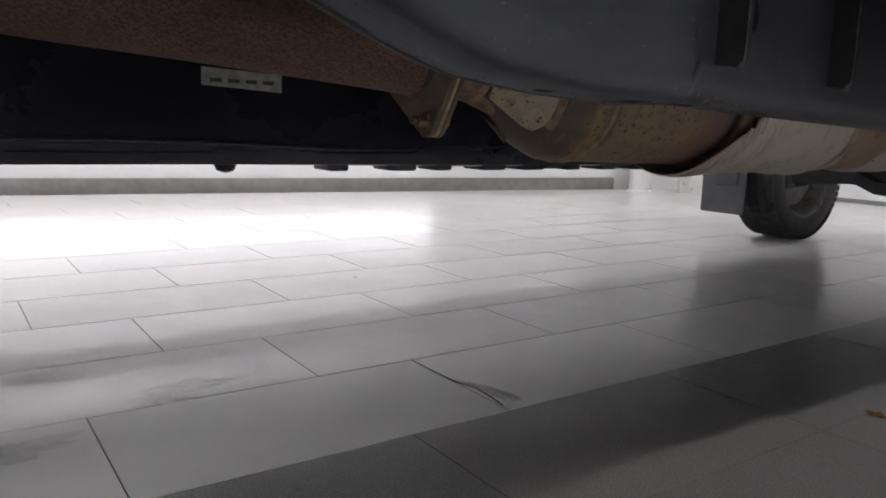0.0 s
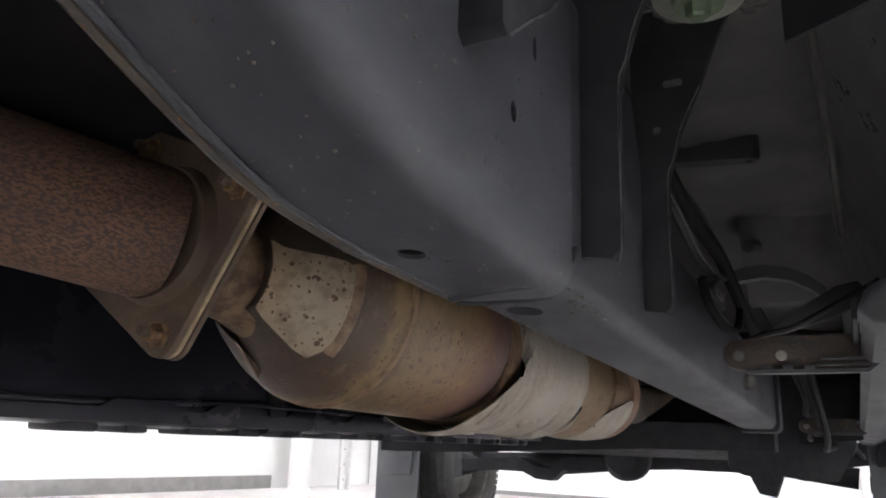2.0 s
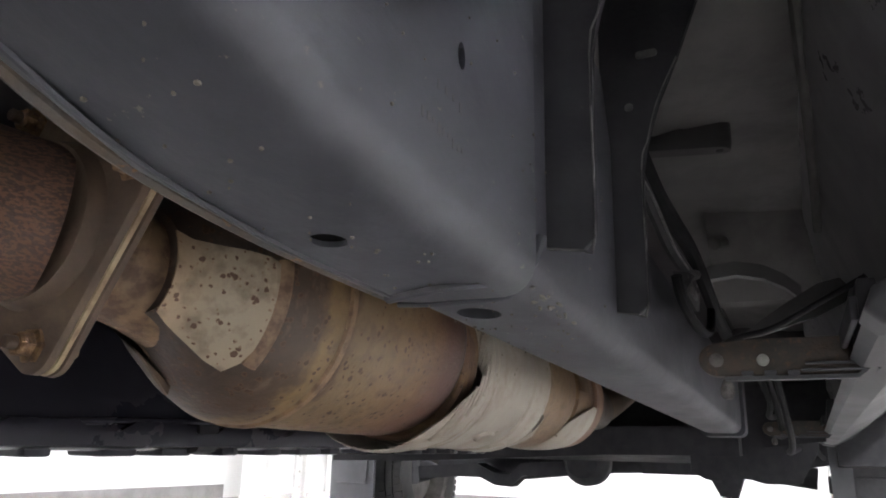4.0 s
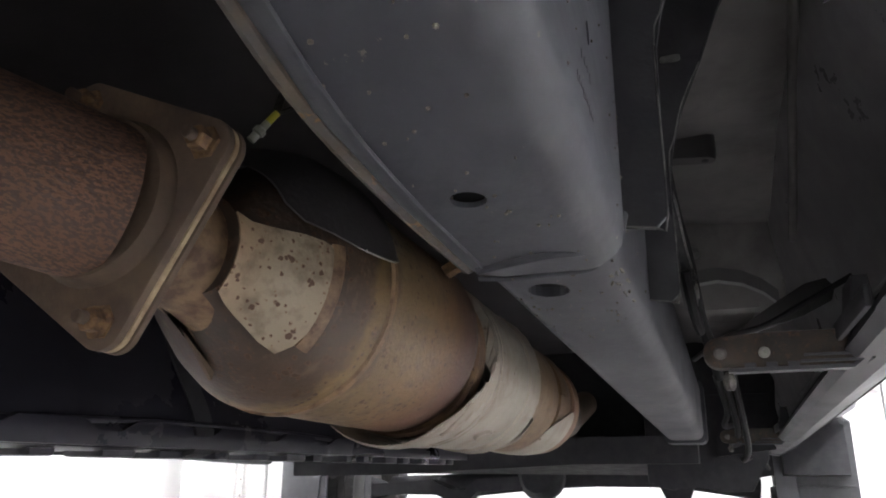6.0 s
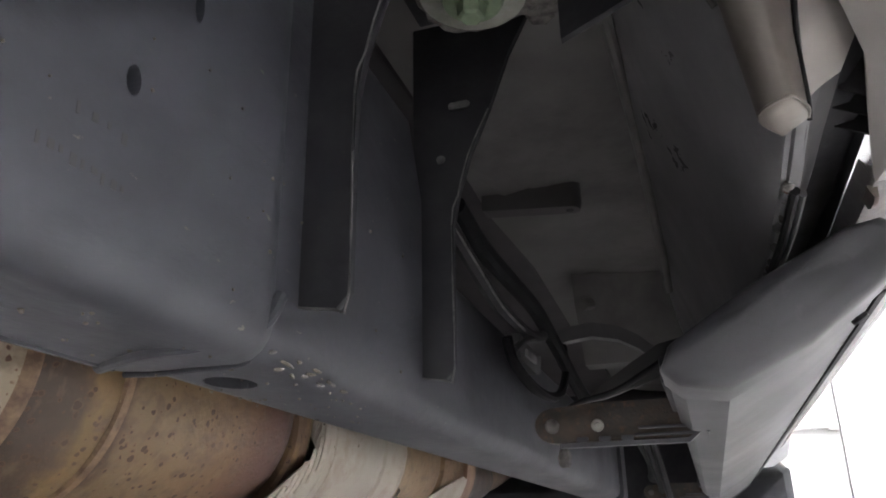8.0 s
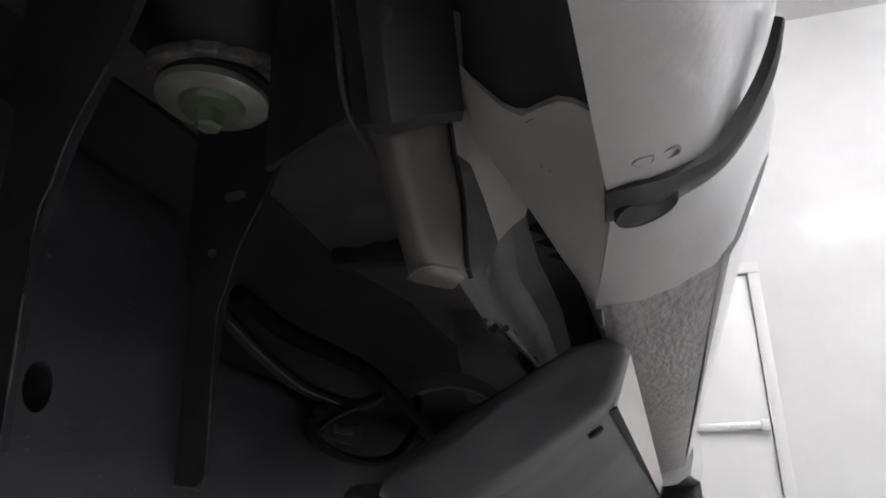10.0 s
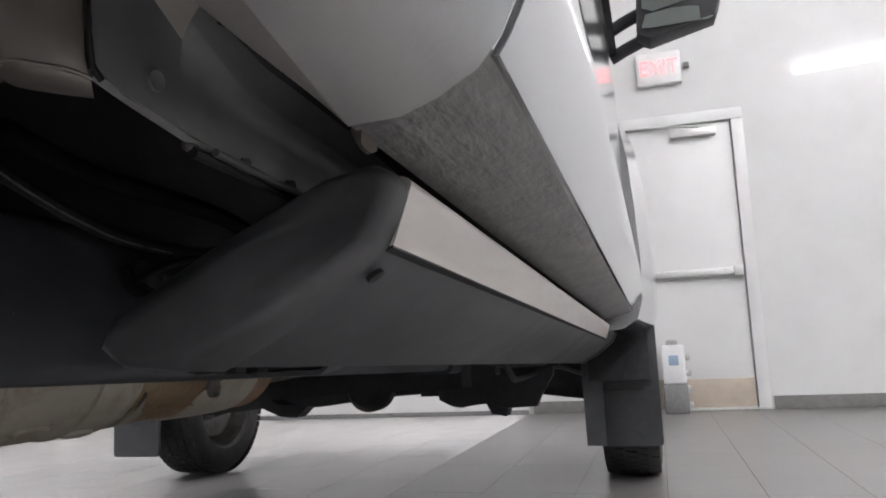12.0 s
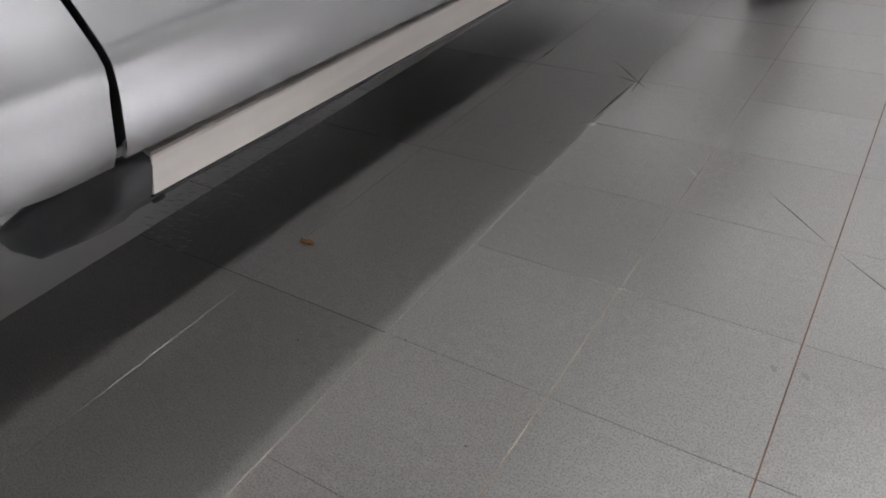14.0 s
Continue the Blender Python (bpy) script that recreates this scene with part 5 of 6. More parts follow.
corner_part("rear_corner", corner_rows, DUSTPAINT, "silver rear cab corner with a dusty underside")
# underside web between corner and sill cover
web_rows = []
for left, right in (((0.9508, -2.744, 0.6355), (0.952, -2.748, 0.6355)), ((0.9445, -2.778, 0.643), (0.958, -2.79, 0.6365)), ((0.938, -2.815, 0.650), (0.963, -2.83, 0.6378)), ((0.931, -2.858, 0.659), (0.969, -2.875, 0.6395)), ((0.92, -2.882, 0.673), (0.9715, -2.905, 0.643)), ((0.911, -2.896, 0.69), (0.9715, -2.93, 0.648))):
    a, b = Vector(left), Vector(right)
    web_rows.append([a.lerp(b, k / 7) + Vector((0, 0, -0.0015 * math.sin(math.pi * k / 7))) for k in range(8)])
web_rows.append([Vector(p) for p in ((0.906, -2.903, 0.722), (0.92, -2.927, 0.695), (0.936, -2.948, 0.668), (0.944, -2.951, 0.661), (0.951, -2.956, 0.6605), (0.959, -2.966, 0.6565), (0.965, -2.968, 0.6535), (0.9715, -2.962, 0.6515))])
part("corner_web", loft([row + [p + Vector((0, 0.001, 0.003)) for p in row[::-1]] for row in web_rows]), WEBM, body, "dusty silver underside of the cab corner")
part("arch_liner", loft([[(x, y + 0.007, z + 0.002), (x + 0.004, y - 0.02, z + 0.07), (x + 0.01, y - 0.1, 0.95), (x + 0.01, y - 0.095, 0.95), (x + 0.004, y - 0.015, z + 0.07), (x, y + 0.009, z)] for x, y, z in ((0.89, -2.9, 0.73), (0.907, -2.904, 0.722), (0.92, -2.927, 0.697), (0.936, -2.948, 0.67), (0.944, -2.951, 0.663), (0.951, -2.956, 0.6625), (0.959, -2.966, 0.6585), (0.966, -2.968, 0.656), (0.98, -2.965, 0.656), (0.995, -2.96, 0.67))]), LINERM, body, "dark brown-black arch lining")
# rubber strip round the opening's edge
upper = ((0.9705, -2.911, 0.6437), (0.985, -2.9155, 0.6437), (0.9945, -2.912, 0.6462), (1.003, -2.908, 0.6503), (1.0155, -2.902, 0.6575), (1.026, -2.899, 0.6687), (1.0385, -2.898, 0.6867), (1.046, -2.902, 0.7), (1.051, -2.908, 0.712))
lower = ((0.968, -2.879, 0.6405), (0.9835, -2.884, 0.6405), (0.993, -2.884, 0.6432), (1.0025, -2.8825, 0.6478), (1.0155, -2.88, 0.6555), (1.027, -2.8765, 0.6665), (1.0395, -2.8735, 0.684), (1.0475, -2.882, 0.6985), (1.053, -2.8985, 0.7125))
outward = ((0, 0, -1), (0.05, 0, -1), (0.25, 0, -1), (0.45, 0, -0.9), (0.65, 0, -0.75), (0.8, 0, -0.6), (0.88, 0, -0.5), (0.9, 0, -0.45), (0.92, 0, -0.4))
proud = ((0.0052, 0, 0), (0.0052, 0, 0), (0.0052, 0, 0), (0.005, 0, 0), (0.0048, 0, 0), (0.0045, 0, 0), (0.004, 0, 0), (0.003, 0, 0), (0.001, 0, 0))
strip_rows = []
for u, w, n, h in zip(smooth_path(upper), smooth_path(lower), smooth_path(outward), smooth_path(proud)):
    n = n.normalized()
    strip_rows.append([u + n * -0.003, u + n * (h[0] * 0.5), u.lerp(w, 0.2) + n * h[0] * 0.95, u.lerp(w, 0.3) + n * h[0], u.lerp(w, 0.9) + n * (h[0] * 0.4), w, w - n * 0.003])
strip = part("edge_strip", loft(strip_rows), STRIPM, body, "black rubber strip along the wheel opening", 0.5)
part("oval_plug", loft([[(0.9865 + 0.0137 * math.cos(t) * s, -2.8965 + 0.0088 * math.sin(t) * s - 0.001 * math.cos(t), 0.6377 - h + 0.0035 * math.cos(t) - 0.0025 * math.sin(t)) for t in [2 * math.pi * k / 28 for k in range(28)]] for s, h in ((1.02, -0.003), (1.02, 0.0003), (0.97, 0.0013), (0.9, 0.0011), (0.85, 0.0006), (0.4, 0.0004))]), STRIPM, strip)
for dx in (0.0, 0.0105):
    part("sealed_hole", lathe([(-0.001, 0.0046), (0.0004, 0.0045), (0.0005, 0.0042), (0.0004, 0.0039), (-0.001, 0.0038)], (0.987 + dx, -2.931 + 0.4 * dx, 0.6442 + dx * 0.36), (0.2, 0.03, -1), 20, False), WEBM, body)
part("window_band", loft([[(1.048, y, 1.365 + tilt(0.95, y)), (0.93, y, 1.72 + tilt(0.95, y)), (0.915, y, 1.72 + tilt(0.95, y)), (1.03, y, 1.365 + tilt(0.95, y))] for y in (-2.95, -2.0, -1.0)]), BLACK, body)
part("roof", loft([[(x, y, z) for y, z in ((-2.95, 1.74), (-2.8, 1.8), (-1.6, 1.8), (-1.2, 1.74))] + [(x, y, z - 0.03) for y, z in ((-1.2, 1.74), (-1.6, 1.8), (-2.8, 1.8), (-2.95, 1.74))] for x in (-0.93, 0.93)]), PAINT, body)
part("far_side", block(-1.06, -1.04, -2.95, -0.5, 0.56, 1.36, 0.004), PAINT, body)
part("bulkhead", block(-1.03, 0.93, -0.62, -0.6, 0.5, 1.36), BLACK, body)
part("rear_wall", block(-1.03, 0.9, -3.2, -3.18, 0.9, 1.7), BLACK, body)

# Unseen bed added to block light from above and behind the underbody.
bed = new("unseen_cargo_bed")
bed.parent = truck
part("bed_floor", block(-1.0, 1.0, -5.2, -3.21, 0.98, 1.02, 0.004), BLACK, bed)
for sx in (1, -1):
    arch = [(-3.46 + 0.5 * math.cos(t), 0.53 + 0.44 * math.sin(t)) for t in [radians(a) for a in range(20, 181, 10)]]
    part("bed_side", prism([(-3.2, 1.4), (-3.2, 1.0)] + arch[4:] + [(-4.0, 0.62), (-5.2, 0.7), (-5.2, 1.4)], "x", 1.045 * sx, 1.06 * sx), PAINT, bed, "silver cargo bed side, unseen, blocking light")
part("tailgate", block(-1.04, 1.04, -5.24, -5.2, 0.7, 1.4, 0.006), PAINT, bed)

# front wing behind the wheel, bulging
wing = part("front_wing", loft([[(x + bulge, y, z + tilt(0.95, y)) for x, z in ((0.96, 0.61), (0.99, 0.6), (1.03, 0.605), (1.07, 0.63), (1.085, 0.68), (1.09, 0.8), (1.085, 0.95), (1.075, 1.1), (1.05, 1.25), (1.03, 1.25), (1.0, 0.9), (0.97, 0.65))] for y, bulge in ((-0.93, -0.026), (-0.75, -0.012), (-0.6, 0.004), (-0.5, 0.014), (-0.44, 0.016))]), PAINT, body, "silver front wing flare")
part("wing_arch", loft([[(x, 0.5 * math.sin(a) * s, 0.34 + 0.52 * math.cos(a) * s) for x, s in ((1.06, 1.0), (1.06, 1.1), (0.86, 1.1), (0.86, 1.0))] for a in [radians(-85 + 170 * k / 16) for k in range(17)]]), BLACK, body)

# towing mirror
mirror = new("door_mirror")
mirror.parent = truck
mo = [(1.105, 1.335), (1.12, 1.6), (1.2, 1.665), (1.26, 1.66), (1.3, 1.61), (1.325, 1.4), (1.31, 1.36), (1.14, 1.318)]
part("shell", loft([[(1.215 + (x - 1.215) * s, y, 1.49 + (z - 1.49) * s) for x, z in mo] for y, s in ((-1.1, 0.97), (-1.09, 1.0), (-1.03, 1.0), (-0.99, 0.9), (-0.96, 0.7))]), PLASTIC, mirror, "black towing mirror shell")
part("glass", loft([[(1.212 + (x - 1.215) * 0.8, y + 0.03 * (x - 1.215), z0 + (z - 1.49) * k) for x, z in mo] for y, z0, k in ((-1.1035, 1.515, 0.7), (-1.1, 1.515, 0.7))]), MIRROR, mirror, "mirror glass")
part("lower_glass", loft([[(1.212 + (x - 1.215) * 0.84, y + 0.05 * (x - 1.215), 1.372 + (z - 1.49) * 0.14) for x, z in mo] for y in (-1.1035, -1.1)]), MIRROR, mirror, "small wide-angle mirror glass")
for z in (1.42, 1.34):
    part("arm", tube([(1.03, -1.02, z - 0.03), (1.08, -1.03, z - 0.01), (1.14, -1.04, z + 0.01)], 0.018, 12), PLASTIC, mirror)

# mud flaps
flap_r = part("mud_flap", prism(rounded(0.9, 1.085, 0.168, 0.57, 0.012), "y", -0.492, -0.478, 0.002), PLASTIC, truck, "black mud flap behind the tyre")
part("inner_wing", loft([[(0.836, -0.5, 0.172), (0.9, -0.492, 0.17), (0.9, -0.482, 0.17), (0.836, -0.49, 0.172)], [(0.832, -0.5, 0.45), (0.9, -0.49, 0.56), (0.9, -0.48, 0.56), (0.832, -0.49, 0.45)]]), FLAPM, flap_r)
part("crease", block(0.903, 1.08, -0.495, -0.491, 0.35, 0.358, 0.0015), PLASTIC, flap_r)
flap_l = part("mud_flap", prism(rounded(-1.19, -0.965, 0.124, 0.5, 0.014), "y", -0.36, -0.345, 0.002), FLAPM, truck, "grey moulded mud flap behind the tyre")
part("raised_panel", prism([(-1.15, 0.26), (-1.0, 0.26), (-0.985, 0.45), (-1.165, 0.45)], "y", -0.372, -0.3605, 0.004), FLAPM, flap_l)

# front wheels
def wheel(x, y, side):
    R, W = 0.31, 0.2
    w = new("front_wheel")
    w.parent = truck
    d = (side, 0, 0)
    o = Vector((x, y, R))
    tyre = part("tyre", lathe([(-W / 2, 0.2), (-W / 2 - 0.008, 0.235), (-W / 2 - 0.004, 0.275), (-W / 2 + 0.012, 0.298), (-W / 2 + 0.03, R - 0.006), (W / 2 - 0.03, R - 0.006), (W / 2 - 0.012, 0.298), (W / 2 + 0.004, 0.275), (W / 2 + 0.008, 0.235), (W / 2, 0.2), (W / 2 - 0.02, 0.195), (-W / 2 + 0.02, 0.195)], o, d, 64, caps=False), TYREM, w, "black tyre with block tread")
    bm = bmesh.new()
    for row, (h0, h1) in enumerate(((-0.1, -0.066), (-0.058, -0.028), (-0.02, 0.02), (0.028, 0.058), (0.066, 0.1))):
        n = 60
        for k in range(n):
            a = 2 * math.pi * (k + 0.5 * (row % 2)) / n
            da = 2 * math.pi / n * 0.4
            outer = row in (0, 4)
            vs = []
            for r in (0.292 if outer else 0.3, R if not outer else R - 0.003):
                for h, aa in ((h0, a - da), (h1, a - da + 0.02), (h1, a + da + 0.02), (h0, a + da)):
                    vs.append(bm.verts.new(o + Vector((h * side, r * math.cos(aa), r * math.sin(aa)))))
            for f in ((0, 1, 2, 3), (4, 5, 6, 7), (0, 1, 5, 4), (1, 2, 6, 5), (2, 3, 7, 6), (3, 0, 4, 7)):
                bm.faces.new([vs[i] for i in f])
    tagged(part("tread", bm, TYREM, tyre, smooth=0), kind="stuff")
    part("rim", lathe([(-0.1, 0.2), (-0.095, 0.205), (-0.085, 0.19), (-0.02, 0.17), (0.05, 0.165), (0.07, 0.12), (0.065, 0.03)], o, d, 48, caps=False), RIMM, w, "dark dusty steel rim")
    part("alloy_face", lathe([(0.07, 0.2), (0.098, 0.206), (0.102, 0.2), (0.09, 0.185), (0.082, 0.17)], o, d, 48, caps=False), ALU, w, "bright alloy rim edge")
    for k in range(8):
        a = 2 * math.pi * k / 8
        part("spoke", loft([[o + Vector((h * side, r * math.cos(a + e), r * math.sin(a + e))) for h, e in ((hh, -wd), (hh + 0.012, -wd * 0.7), (hh + 0.012, wd * 0.7), (hh, wd))] for r, hh, wd in ((0.05, 0.075, 0.3), (0.11, 0.08, 0.17), (0.19, 0.082, 0.12))]), ALU, w)
    part("brake_disc", lathe([(-0.03, 0.06), (-0.03, 0.145), (-0.012, 0.145), (-0.012, 0.06)], o, d, 40), RIMM, w)
    part("hub", lathe([(-0.13, 0.03), (-0.09, 0.045), (-0.03, 0.06), (0.06, 0.06)], o, d, 24), BLACK, w)
    part("caliper", block(x - 0.05 * side - 0.03, x - 0.05 * side + 0.03, y - 0.15, y - 0.07, R - 0.06, R + 0.08, 0.012), BLACK, w)
    return w


wheel(0.966, 0.01, 1)
wheel(-0.966, 0.01, -1)

# tank, driveline and front axle
tank_ring = smooth_path([(0.02, 0, 0.4275), (0.043, 0, 0.436), (0.036, 0, 0.48), (-0.01, 0, 0.56), (-0.06, 0, 0.66), (-0.1, 0, 0.8), (-0.3, 0, 0.82), (-0.5, 0, 0.8), (-0.54, 0, 0.6), (-0.5, 0, 0.46), (-0.3, 0, 0.432)], 4)


def tank_section(y, inset):
    return [(p.x + (-0.25 - p.x) * inset, y, p.z + (0.62 - p.z) * inset - 0.004 + 0.004 * math.sin(3 * y)) for p in tank_ring]


tank = part("fuel_tank", loft([tank_section(y, g) for y, g in ((-3.66, 0.3), (-3.62, 0.06), (-3.55, 0.0), (-3.3, 0.0), (-3.0, 0.0), (-2.7, 0.0), (-2.4, 0.0), (-2.1, 0.0), (-1.8, 0.0), (-1.45, 0.0), (-1.4, 0.06), (-1.36, 0.3))]), TANKM, truck, "smooth black plastic fuel tank")
for y in (-2.52, -1.75):
    part("tank_strap", loft([[(x + 0.004 * (1 if x > -0.25 else -1), yy, z - 0.003) for x, yy, z in tank_section(y + w, -0.006)] for w in (-0.018, 0.018)]), BLACK, tank)
random.seed(31)
for k in range(16):
    y = -2.95 + 0.095 * k + random.uniform(-0.015, 0.015)
    part("foot", block(-0.03, 0.03, y, y + random.uniform(0.03, 0.06), 0.413, 0.44, 0.004), TANKM, tank)
part("seam_rib", tube([(0.046, y, 0.452 + 0.006 * math.sin(7 * y)) for y in (-3.55, -3.2, -2.9, -2.6, -2.3, -2.0, -1.7, -1.45)], 0.004, 8), TANKM, tank)
flange_top = [(-3.5, 0.44)]
for k in range(9):
    y = -2.83 + 0.16 * k
    flange_top += [(y, 0.4405), (y + 0.022, 0.4535), (y + 0.105, 0.4535), (y + 0.127, 0.4405)]
part("skid_flange", prism(flange_top + [(-1.45, 0.44), (-1.45, 0.425), (-3.5, 0.425)], "x", 0.03, 0.052, 0.001), TANKM, tank)
part("foot", lathe([(-0.012, 0.004), (-0.009, 0.012), (0, 0.016), (0.02, 0.016)], (0.02, -3.12, 0.424), (0, 0, 1), 20), TANKM, tank)
part("cross_member", loft([[(x, -1.25 + w, z + 0.02 * math.sin(x * 3)) for w, z in ((-0.05, 0.4), (0.05, 0.4), (0.05, 0.47), (-0.05, 0.47))] for x in (-0.56, -0.3, 0.0, 0.3, 0.62)]), BLACK, truck)
axle = part("front_axle", tube([(-0.8, 0.0, 0.33), (-0.5, -0.05, 0.335), (-0.36, -0.05, 0.34), (0.0, -0.02, 0.37), (0.4, 0.0, 0.38), (0.8, 0.0, 0.33)], [0.04, 0.045, 0.05, 0.045, 0.045, 0.04], 20), BLACK, truck, "black front axle and steering parts")
part("differential", lathe([(-0.1, 0.02), (-0.09, 0.06), (-0.03, 0.09), (0.04, 0.09), (0.1, 0.05), (0.12, 0.02)], (-0.02, -0.3, 0.375), (0, 1, 0), 28), BLACK, axle)
part("lower_arm", loft([[(x, -0.3 + w, z) for w, z in ((-0.04, zz - 0.03), (0.04, zz - 0.03), (0.05, zz + 0.02), (-0.05, zz + 0.02))] for x, zz in ((-0.75, 0.32), (-0.48, 0.34), (-0.4, 0.305), (-0.33, 0.3), (-0.28, 0.345), (0.0, 0.36))]), BLACK, axle)
part("lower_arm", loft([[(x, -0.3 + w, z) for w, z in ((-0.04, zz - 0.03), (0.04, zz - 0.03), (0.05, zz + 0.05), (-0.05, zz + 0.05))] for x, zz in ((0.2, 0.37), (0.44, 0.37), (0.475, 0.3), (0.53, 0.29), (0.56, 0.37), (0.86, 0.42))]), BLACK, axle)
part("skid_plate", loft([[(x, y, z) for x, z in rounded(-0.55, 0.55, 0.385 + k, 0.5, 0.02)] for y, k in ((-0.9, 0.04), (-0.5, 0.0), (0.3, 0.0), (0.6, 0.05))]), BLACK, axle)
for k, (x, z) in enumerate(((0.68, 0.52), (0.7, 0.47), (0.72, 0.43))):
    part("brake_hose", tube([(x, -1.5, 0.62), (x + 0.02, -1.3, z + 0.03), (x + 0.01, -1.1, z), (x + 0.06, -0.8, z + 0.02), (x + 0.1, -0.4, z - 0.02)], 0.008, 8), RUBBER, axle)
part("wing_brace", loft([[(x, y, 0.44 + 0.1 * k), (x + 0.16, y, 0.46 + 0.1 * k), (x + 0.16, y + 0.05, 0.46 + 0.1 * k), (x, y + 0.05, 0.44 + 0.1 * k)] for k, (x, y) in enumerate(((0.66, -1.0), (0.67, -0.98), (0.68, -0.95), (0.7, -0.9)))]), BLACK, axle)
# Black panel added to cover bright gaps, in place of axle clutter.
part("splash_shield", prism([(0.46, 0.37), (0.5, 0.35), (0.533, 0.345), (0.555, 0.355), (0.6, 0.36), (0.66, 0.342), (0.75, 0.345), (0.775, 0.4), (0.8, 0.43), (0.82, 0.62), (0.46, 0.62)], "y", -0.97, -0.945, 0.004), BLACK, truck, "ragged black panel standing in for front axle clutter")
# wiring beside the rail
loom = part("wire_loom", tube([(0.655, -2.71, 0.672), (0.661, -2.66, 0.648), (0.664, -2.585, 0.628), (0.667, -2.51, 0.622), (0.668, -2.45, 0.624), (0.665, -2.38, 0.64)], 0.0065, 8), RUBBER, truck, "black wiring loom with clips")
part("worn_edge", tube([(0.6605, -2.7, 0.6625), (0.667, -2.66, 0.6435), (0.67, -2.585, 0.6235), (0.673, -2.51, 0.6175)], 0.0012, 6), WORNEDGE, loom)
connector = part("connector", loft([[(0.66, y, z), (0.674, y, z - 0.002), (0.676, y, z + 0.018), (0.662, y, z + 0.02)] for y, z in ((-2.545, 0.589), (-2.54, 0.586), (-2.47, 0.581), (-2.45, 0.585))]), PANELM, truck, "dark wiring connector")
part("rib", block(0.6745, 0.6775, -2.525, -2.48, 0.588, 0.596, 0.001), WORNEDGE, connector)
part("strap", tube([(0.669, -2.45, 0.622), (0.672, -2.49, 0.613), (0.674, -2.53, 0.602), (0.672, -2.56, 0.588)], 0.004, 8), RUBBER, loom)
part("loop", tube([(0.667, -2.565, 0.6), (0.669, -2.55, 0.579), (0.671, -2.48, 0.566), (0.673, -2.4, 0.566), (0.672, -2.32, 0.582), (0.668, -2.25, 0.62), (0.662, -2.22, 0.66)], 0.0055, 8), HOSEM, loom)
part("hose", tube([(0.656, -2.68, 0.69), (0.658, -2.6, 0.675), (0.66, -2.5, 0.672), (0.664, -2.4, 0.665), (0.668, -2.3, 0.64), (0.672, -2.22, 0.615), (0.68, -2.15, 0.59), (0.69, -2.05, 0.55)], 0.009, 10), HOSEM, truck)
part("brake_line", tube([(0.66, -2.3, 0.545), (0.7, -2.4, 0.556), (0.745, -2.41, 0.566), (0.79, -2.42, 0.588), (0.84, -2.44, 0.612)], 0.0035, 8), RUBBER, truck)
part("fender_brace", prism([(0.706, 0.556), (0.735, 0.56), (0.79, 0.578), (0.822, 0.594), (0.827, 0.61), (0.818, 0.621), (0.795, 0.616), (0.767, 0.599), (0.735, 0.578)], "y", -2.4, -2.394, 0.0015), PANELM, truck, "black pressed brace plate")
part("pale_flange", loft([[(x, -2.2 + w, z + d) for w, d in ((0.0, -0.011), (0.012, -0.013), (0.014, 0.008), (0.0, 0.009))] for x, z in ((0.645, 0.676), (0.667, 0.683), (0.7, 0.6865), (0.735, 0.679), (0.762, 0.664), (0.782, 0.645))]), SILL, truck, "grey curved flange")

# small litter on the floor
crumb = thing("dry_leaf_crumb", "small curled brown leaf crumb on the floor tiles", "leaf crumb")
random.seed(7)
for k in range(3):
    part("flake", loft([[(0.459 + 0.012 * math.cos(a + k) * s + 0.006 * k, -2.099 + 0.008 * math.sin(a + k) * s, h + 0.003 * math.cos(2 * a)) for a in [2 * math.pi * i / 9 for i in range(9)]] for s, h in ((1.0, 0.0045), (0.8, 0.007))]), LEAFM, crumb)

# ---- floor: tiles as pieces over a grout bed ----
floor = tagged(part("floor", block(west_s[0] - 0.3, EAST + 0.2, SOUTH - 0.2, NORTH + 0.25, -0.15, -0.0009), GROUT_DARK, smooth=0), kind="structure")
X_LINES = [-4.777, -4.472, -4.167, -3.862, -3.557, -3.252, -2.947, -2.642, -2.337, -2.032, -1.727, -1.422, -1.117, -0.812, -0.512, -0.212, 0.11, 0.446, 0.774, 1.083, 1.394]
while X_LINES[-1] < EAST:
    X_LINES.append(X_LINES[-1] + 0.308)
GAP = 0.0023
LIGHT_END = 0.2
bm = bmesh.new()
for gx in X_LINES:
    if 0.7 < gx < 1.3:
        bm.faces.new([bm.verts.new(p) for p in ((gx - 0.004, SOUTH, -0.0005), (gx + 0.004, SOUTH, -0.0005), (gx + 0.004, NORTH, -0.0005), (gx - 0.004, NORTH, -0.0005))])
tagged(part("pale_grout", bm, GROUT_TAN, floor, smooth=0), kind="stuff")
bm = bmesh.new()
for gx in X_LINES:
    if gx > 1.3:
        bm.faces.new([bm.verts.new(p) for p in ((gx - 0.004, SOUTH, -0.0005), (gx + 0.004, SOUTH, -0.0005), (gx + 0.004, NORTH, -0.0005), (gx - 0.004, NORTH, -0.0005))])
tagged(part("stained_grout", bm, GROUT_RUST, floor, smooth=0), kind="stuff")
meshes = {}


def tile_mesh(w, h, material, gy=GAP, gx=GAP):
    key = (round(w, 3), round(h, 3), material.name)
    if key not in meshes:
        bm = block(-w / 2 + gx / 2, w / 2 - gx / 2, -h / 2 + gy / 2, h / 2 - gy / 2, -0.01, 0.0)
        top = [e for e in bm.edges if all(v.co.z > -0.001 for v in e.verts)]
        bmesh.ops.bevel(bm, geom=top, offset=0.00015, segments=1, profile=0.5, affect="EDGES")
        me = bpy.data.meshes.new("tile")
        bm.to_mesh(me)
        bm.free()
        me.materials.append(material)
        meshes[key] = me
    return meshes[key]


